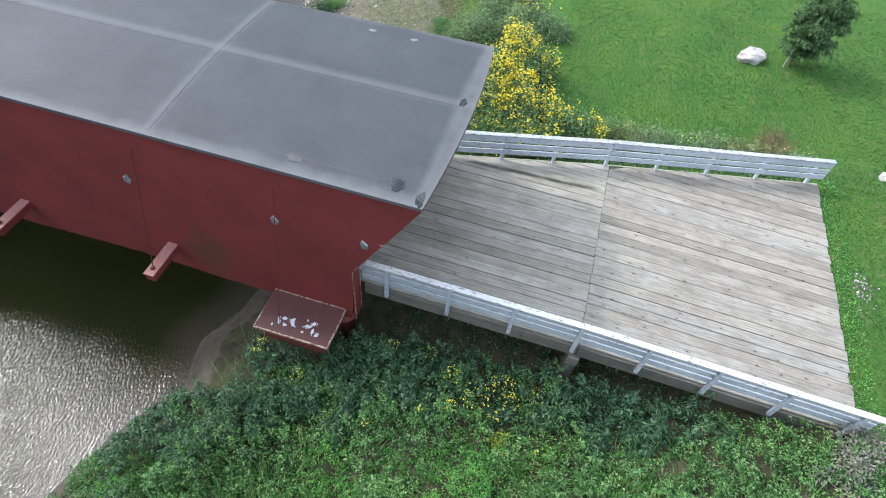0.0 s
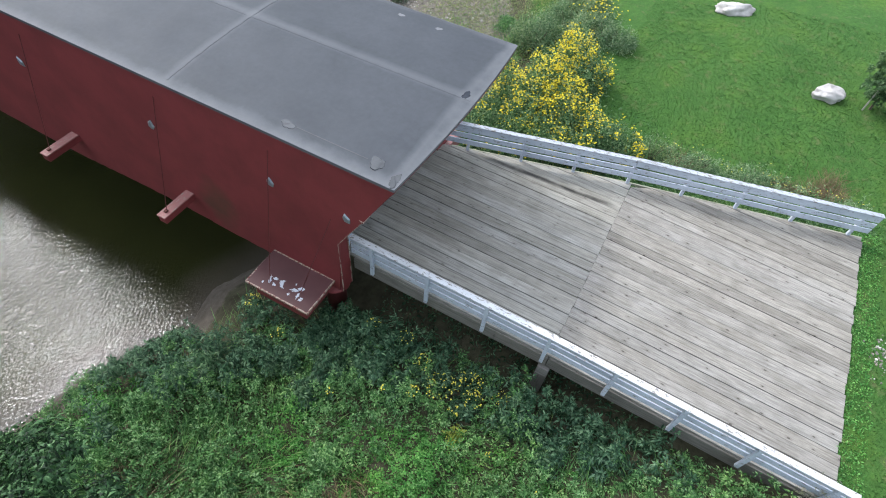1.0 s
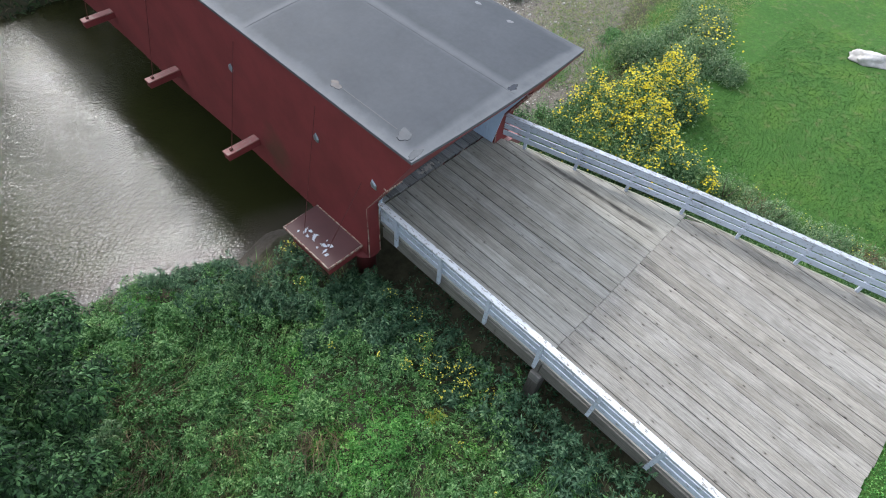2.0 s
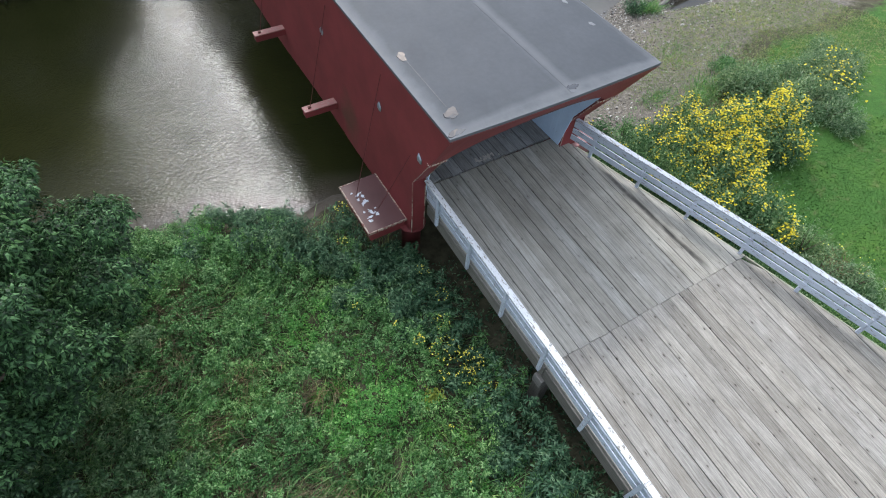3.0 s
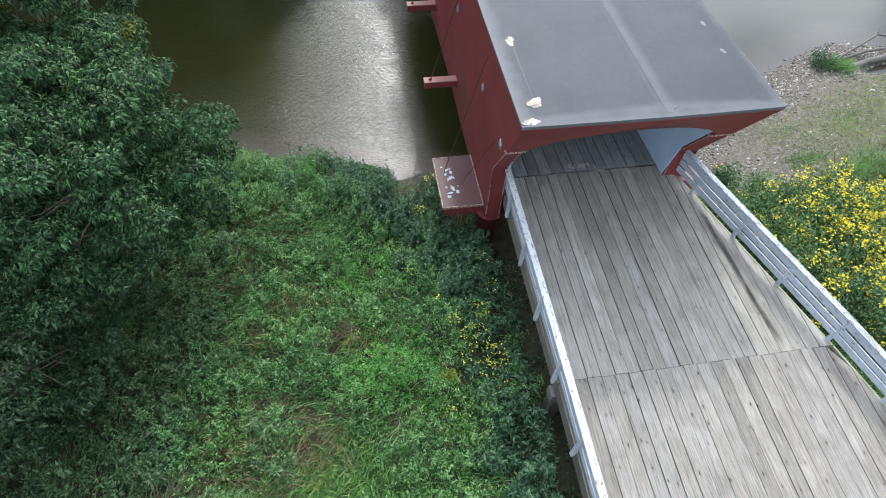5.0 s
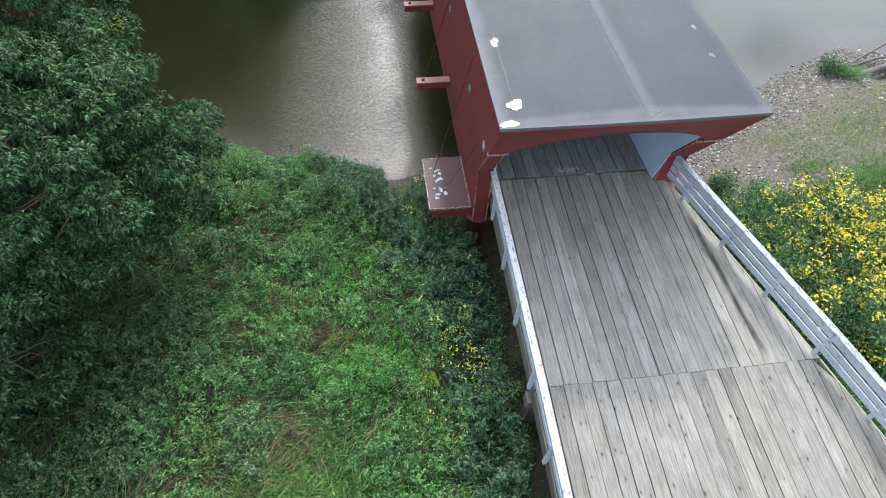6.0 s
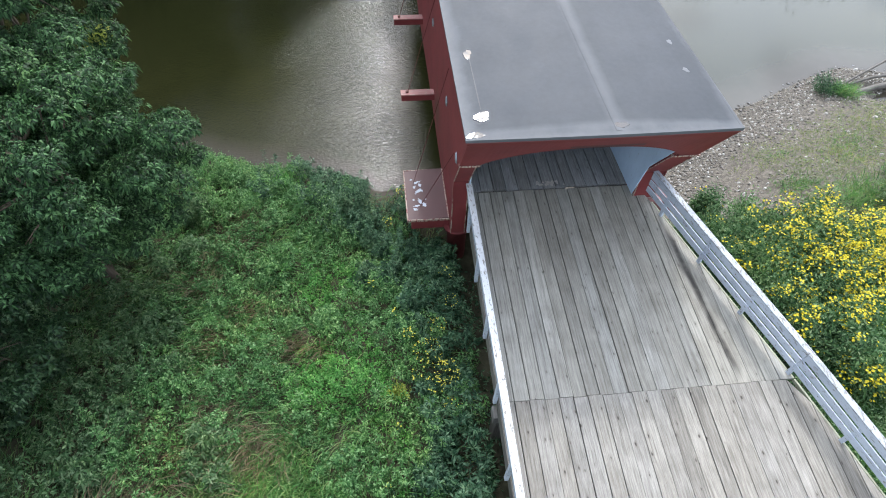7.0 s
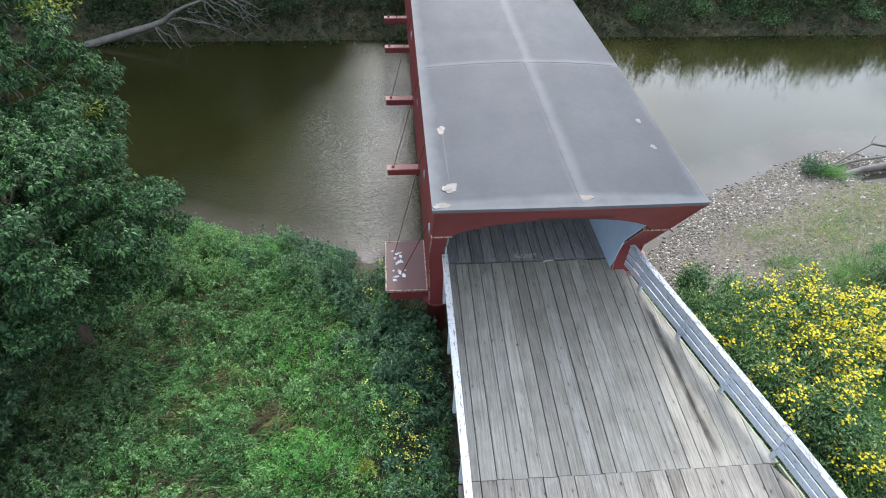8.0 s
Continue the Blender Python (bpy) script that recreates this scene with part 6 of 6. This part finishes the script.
# ---- gravel bar: tuft and driftwood ----
leafy_bush("riverside_bush", 17.95, 9.3, -3.75, 0.55, LEAF_DARK, "dark bush at the tip of the gravel bar", 0.11, 0.03, 110)
pt = np.repeat(np.array([(18.6, 8.8), (19.0, 8.75), (18.4, 9.0)]), 150, 0) + rs.normal(size=(450, 2)) * 0.22
stuff("grass_tuft", "bright green grass tuft on the gravel bar", "grass", [blades(rs, pt, 0.75, 0.02, 0.5)], LEAF_GRASS)
drift = thing("driftwood", "bleached driftwood log with bare limbs on the gravel bar", "driftwood", at=(21.0, 9.4, -4.5))
for name, pts, r0, r1 in (("log", [(19.2, 8.95, -4.50), (20.6, 9.3, -4.42), (22.0, 9.55, -4.40), (24.8, 10.0, -4.36)], 0.13, 0.20), ("limb", [(19.0, 9.55, -4.40), (20.1, 10.0, -4.15), (21.6, 10.65, -3.92), (22.6, 10.5, -4.05)], 0.05, 0.06), ("limb", [(19.3, 9.55, -4.40), (20.6, 9.8, -4.22), (22.1, 9.95, -4.18), (23.8, 10.2, -4.2)], 0.06, 0.08), ("limb", [(21.5, 10.6, -3.95), (21.65, 10.8, -3.72), (21.9, 10.95, -3.62)], 0.025, 0.012)):
    v, f = tube(pts, list(np.linspace(r0, r1, len(pts))), 8)
    raw(name, v, f, GREYWOOD, drift, "", True)

# ---- far bank ----
rs = np.random.RandomState(17)
for k, (x, y, h, r) in enumerate(((-6.6, 30.5, 9.5, 2.2), (-9.8, 30.0, 17.0, 2.8), (-14.5, 30.5, 22.0, 4.0), (-20.5, 31.0, 24.0, 4.8), (-27.5, 31.0, 24.0, 5.0), (-35.0, 31.5, 24.0, 5.2), (-43, 32, 24, 5.4), (-52, 33, 24, 5.6), (-12.0, 35.5, 20.0, 3.8), (-17.5, 36.5, 25.0, 5.0), (-24, 37, 26, 5.4), (-31.5, 37, 26, 5.5), (-39, 38, 26, 5.6), (-62, 34, 24, 6.0), (-11.6, 32.5, 15.0, 3.0), (-17.4, 33.4, 23.0, 4.2), (-24.0, 33.6, 24.0, 4.4), (-31.2, 34.0, 24.0, 4.6), (-38.8, 34.6, 24.0, 4.8), (-47.5, 35.5, 24.0, 5.2))):
    z = float(land(x, y))
    tree("tree", "tall dark green tree on the far river bank", x, y, z, (x, y, z + h * 0.56), (r, r * 0.9, h * 0.47), 130, 90, 0.68, 0.34, LEAF_FAR, 0.30, 60 + k, 1.5, None, "trees on the far bank")
for k in range(34):
    x = -46 + 2.9 * k + rs.uniform(-0.8, 0.8)
    y = FAR_Y + rs.uniform(1.0, 2.6)
    z = float(land(x, y))
    leafy_bush("bush", x, y, z + rs.uniform(1.0, 2.0) + (rs.uniform(0.6, 2.2) if x > 4 else 0.0), rs.uniform(1.0, 1.6), LEAF_FAR, "dark green bush on the far river bank", 0.22, 0.09, 80, "bushes on the far bank")
for k in range(18):
    x, y = 6.5 + 2.5 * k + rs.uniform(-0.5, 0.5), FAR_Y + rs.uniform(4.2, 5.2)
    leafy_bush("bush", x, y, rs.uniform(0.3, 1.5), rs.uniform(1.5, 1.9), LEAF_SCRUB if k % 3 else LEAF_OLIVE, "brownish scrubby bush on the far river bank", 0.26, 0.12, 200, "bushes on the far bank")
for k in range(7):
    x, y = -12.0 - 10.0 * k, 44.0 + 2.0 * (k % 2)
    tree("tree", "tall dark green tree behind the far river bank", x, y, -0.8, (x, y, 16.0), (6.5, 5.0, 15.0), 130, 90, 0.98, 0.50, LEAF_FAR, 0.40, 90 + k, 2.0, None, "trees on the far bank")
pf = scatter(rs, -48, 48, FAR_Y - 0.15, FAR_Y + 7, 0.60)
c = on_land(pf)
stuff("bank_weeds", "rank dark weeds covering the far bank", "weeds", [dome_leaves(rs, c, 0.45, 0.55, 18, 0.30, 0.11)], LEAF_FAR)
pf = scatter(rs, -48, 48, FAR_Y - 0.1, FAR_Y + 2.5, 0.16)
pf = pf[rs.uniform(0, 1, len(pf)) < 0.55]
stuff("bank_grass", "coarse brownish grass hanging over the far bank", "grass", [blades(rs, pf, 0.50, 0.035, 0.8)], LEAF_DRY)
for x, y, h, r in ((18.6, 1.3, 0.9, 0.7), (23.4, 0.7, 0.8, 1.0), (21.4, 1.6, 1.0, 0.9), (26.5, 2.2, 1.3, 0.8), (14.5, 1.2, 0.7, 0.7), (30.0, 1.2, 0.9, 1.0)):
    leafy_bush("bush", x, FAR_Y + y, float(land(x, FAR_Y + y)) + h, r, LEAF_OLIVE, "grey-green leafy bush at the far water's edge", 0.18, 0.07, 90, "bushes on the far bank")
fallen = thing("fallen_tree", "bare fallen tree leaning from the far bank into the water", "fallen tree", at=(-18, 23.8, -4.3))
spine = [(-22.0, 23.7, -5.15), (-20.6, 23.8, -4.72), (-17.4, 23.9, -3.84), (-16.3, 23.9, -3.55), (-15.5, 23.9, -3.26), (-14.9, 23.9, -2.80), (-14.0, 23.9, -2.40), (-13.0, 23.9, -2.06), (-11.6, 23.9, -1.90)]
v, f = tube(spine, [0.25, 0.24, 0.20, 0.18, 0.16, 0.11, 0.09, 0.065, 0.03], 9)
raw("trunk", v, f, GREYWOOD, fallen, "bleached bare trunk", True)
rb = np.random.RandomState(5)
tips = [(3, (-15.25, 23.1, -4.95)), (3, (-14.65, 23.2, -4.80)), (4, (-14.25, 23.3, -4.60)), (4, (-10.9, 23.5, -4.15)), (4, (-12.0, 23.7, -3.75)), (7, (-12.3, 23.6, -3.6)), (7, (-11.6, 23.5, -3.5)), (8, (-10.4, 23.5, -3.9)), (8, (-10.2, 23.6, -3.3)), (8, (-9.6, 23.5, -3.4)), (7, (-10.9, 23.7, -3.0)), (8, (-9.7, 23.8, -2.6)), (6, (-13.5, 23.6, -2.75))]
for k, (j, tip) in enumerate(tips):
    start = spine[j]
    pth = limb_path(rb, start, tip, 0.10, 6)
    pth[:, 2] += 0.10 * np.linalg.norm(pth[-1] - pth[0]) * np.sin(np.pi * np.linspace(0, 1, 6))
    v, f = tube(pth, list(np.linspace(0.06, 0.016, 6)), 6)
    limb = raw("branch", v, f, GREYWOOD, fallen, "", True)
    tw = []
    for m in range(7 if j > 3 else 3):
        s = pth[rb.randint(2, 6)]
        e = s + np.array([rb.uniform(0.1, 0.9), rb.uniform(-0.3, 0.3), rb.uniform(-0.5, 0.35)])
        tw.append(tube(limb_path(rb, s, e, 0.05, 4), [0.018, 0.014, 0.010, 0.005], 5))
    v, f = gather(tw)
    tagged(raw("twig_spray", v, f, GREYWOOD, limb), kind="stuff")
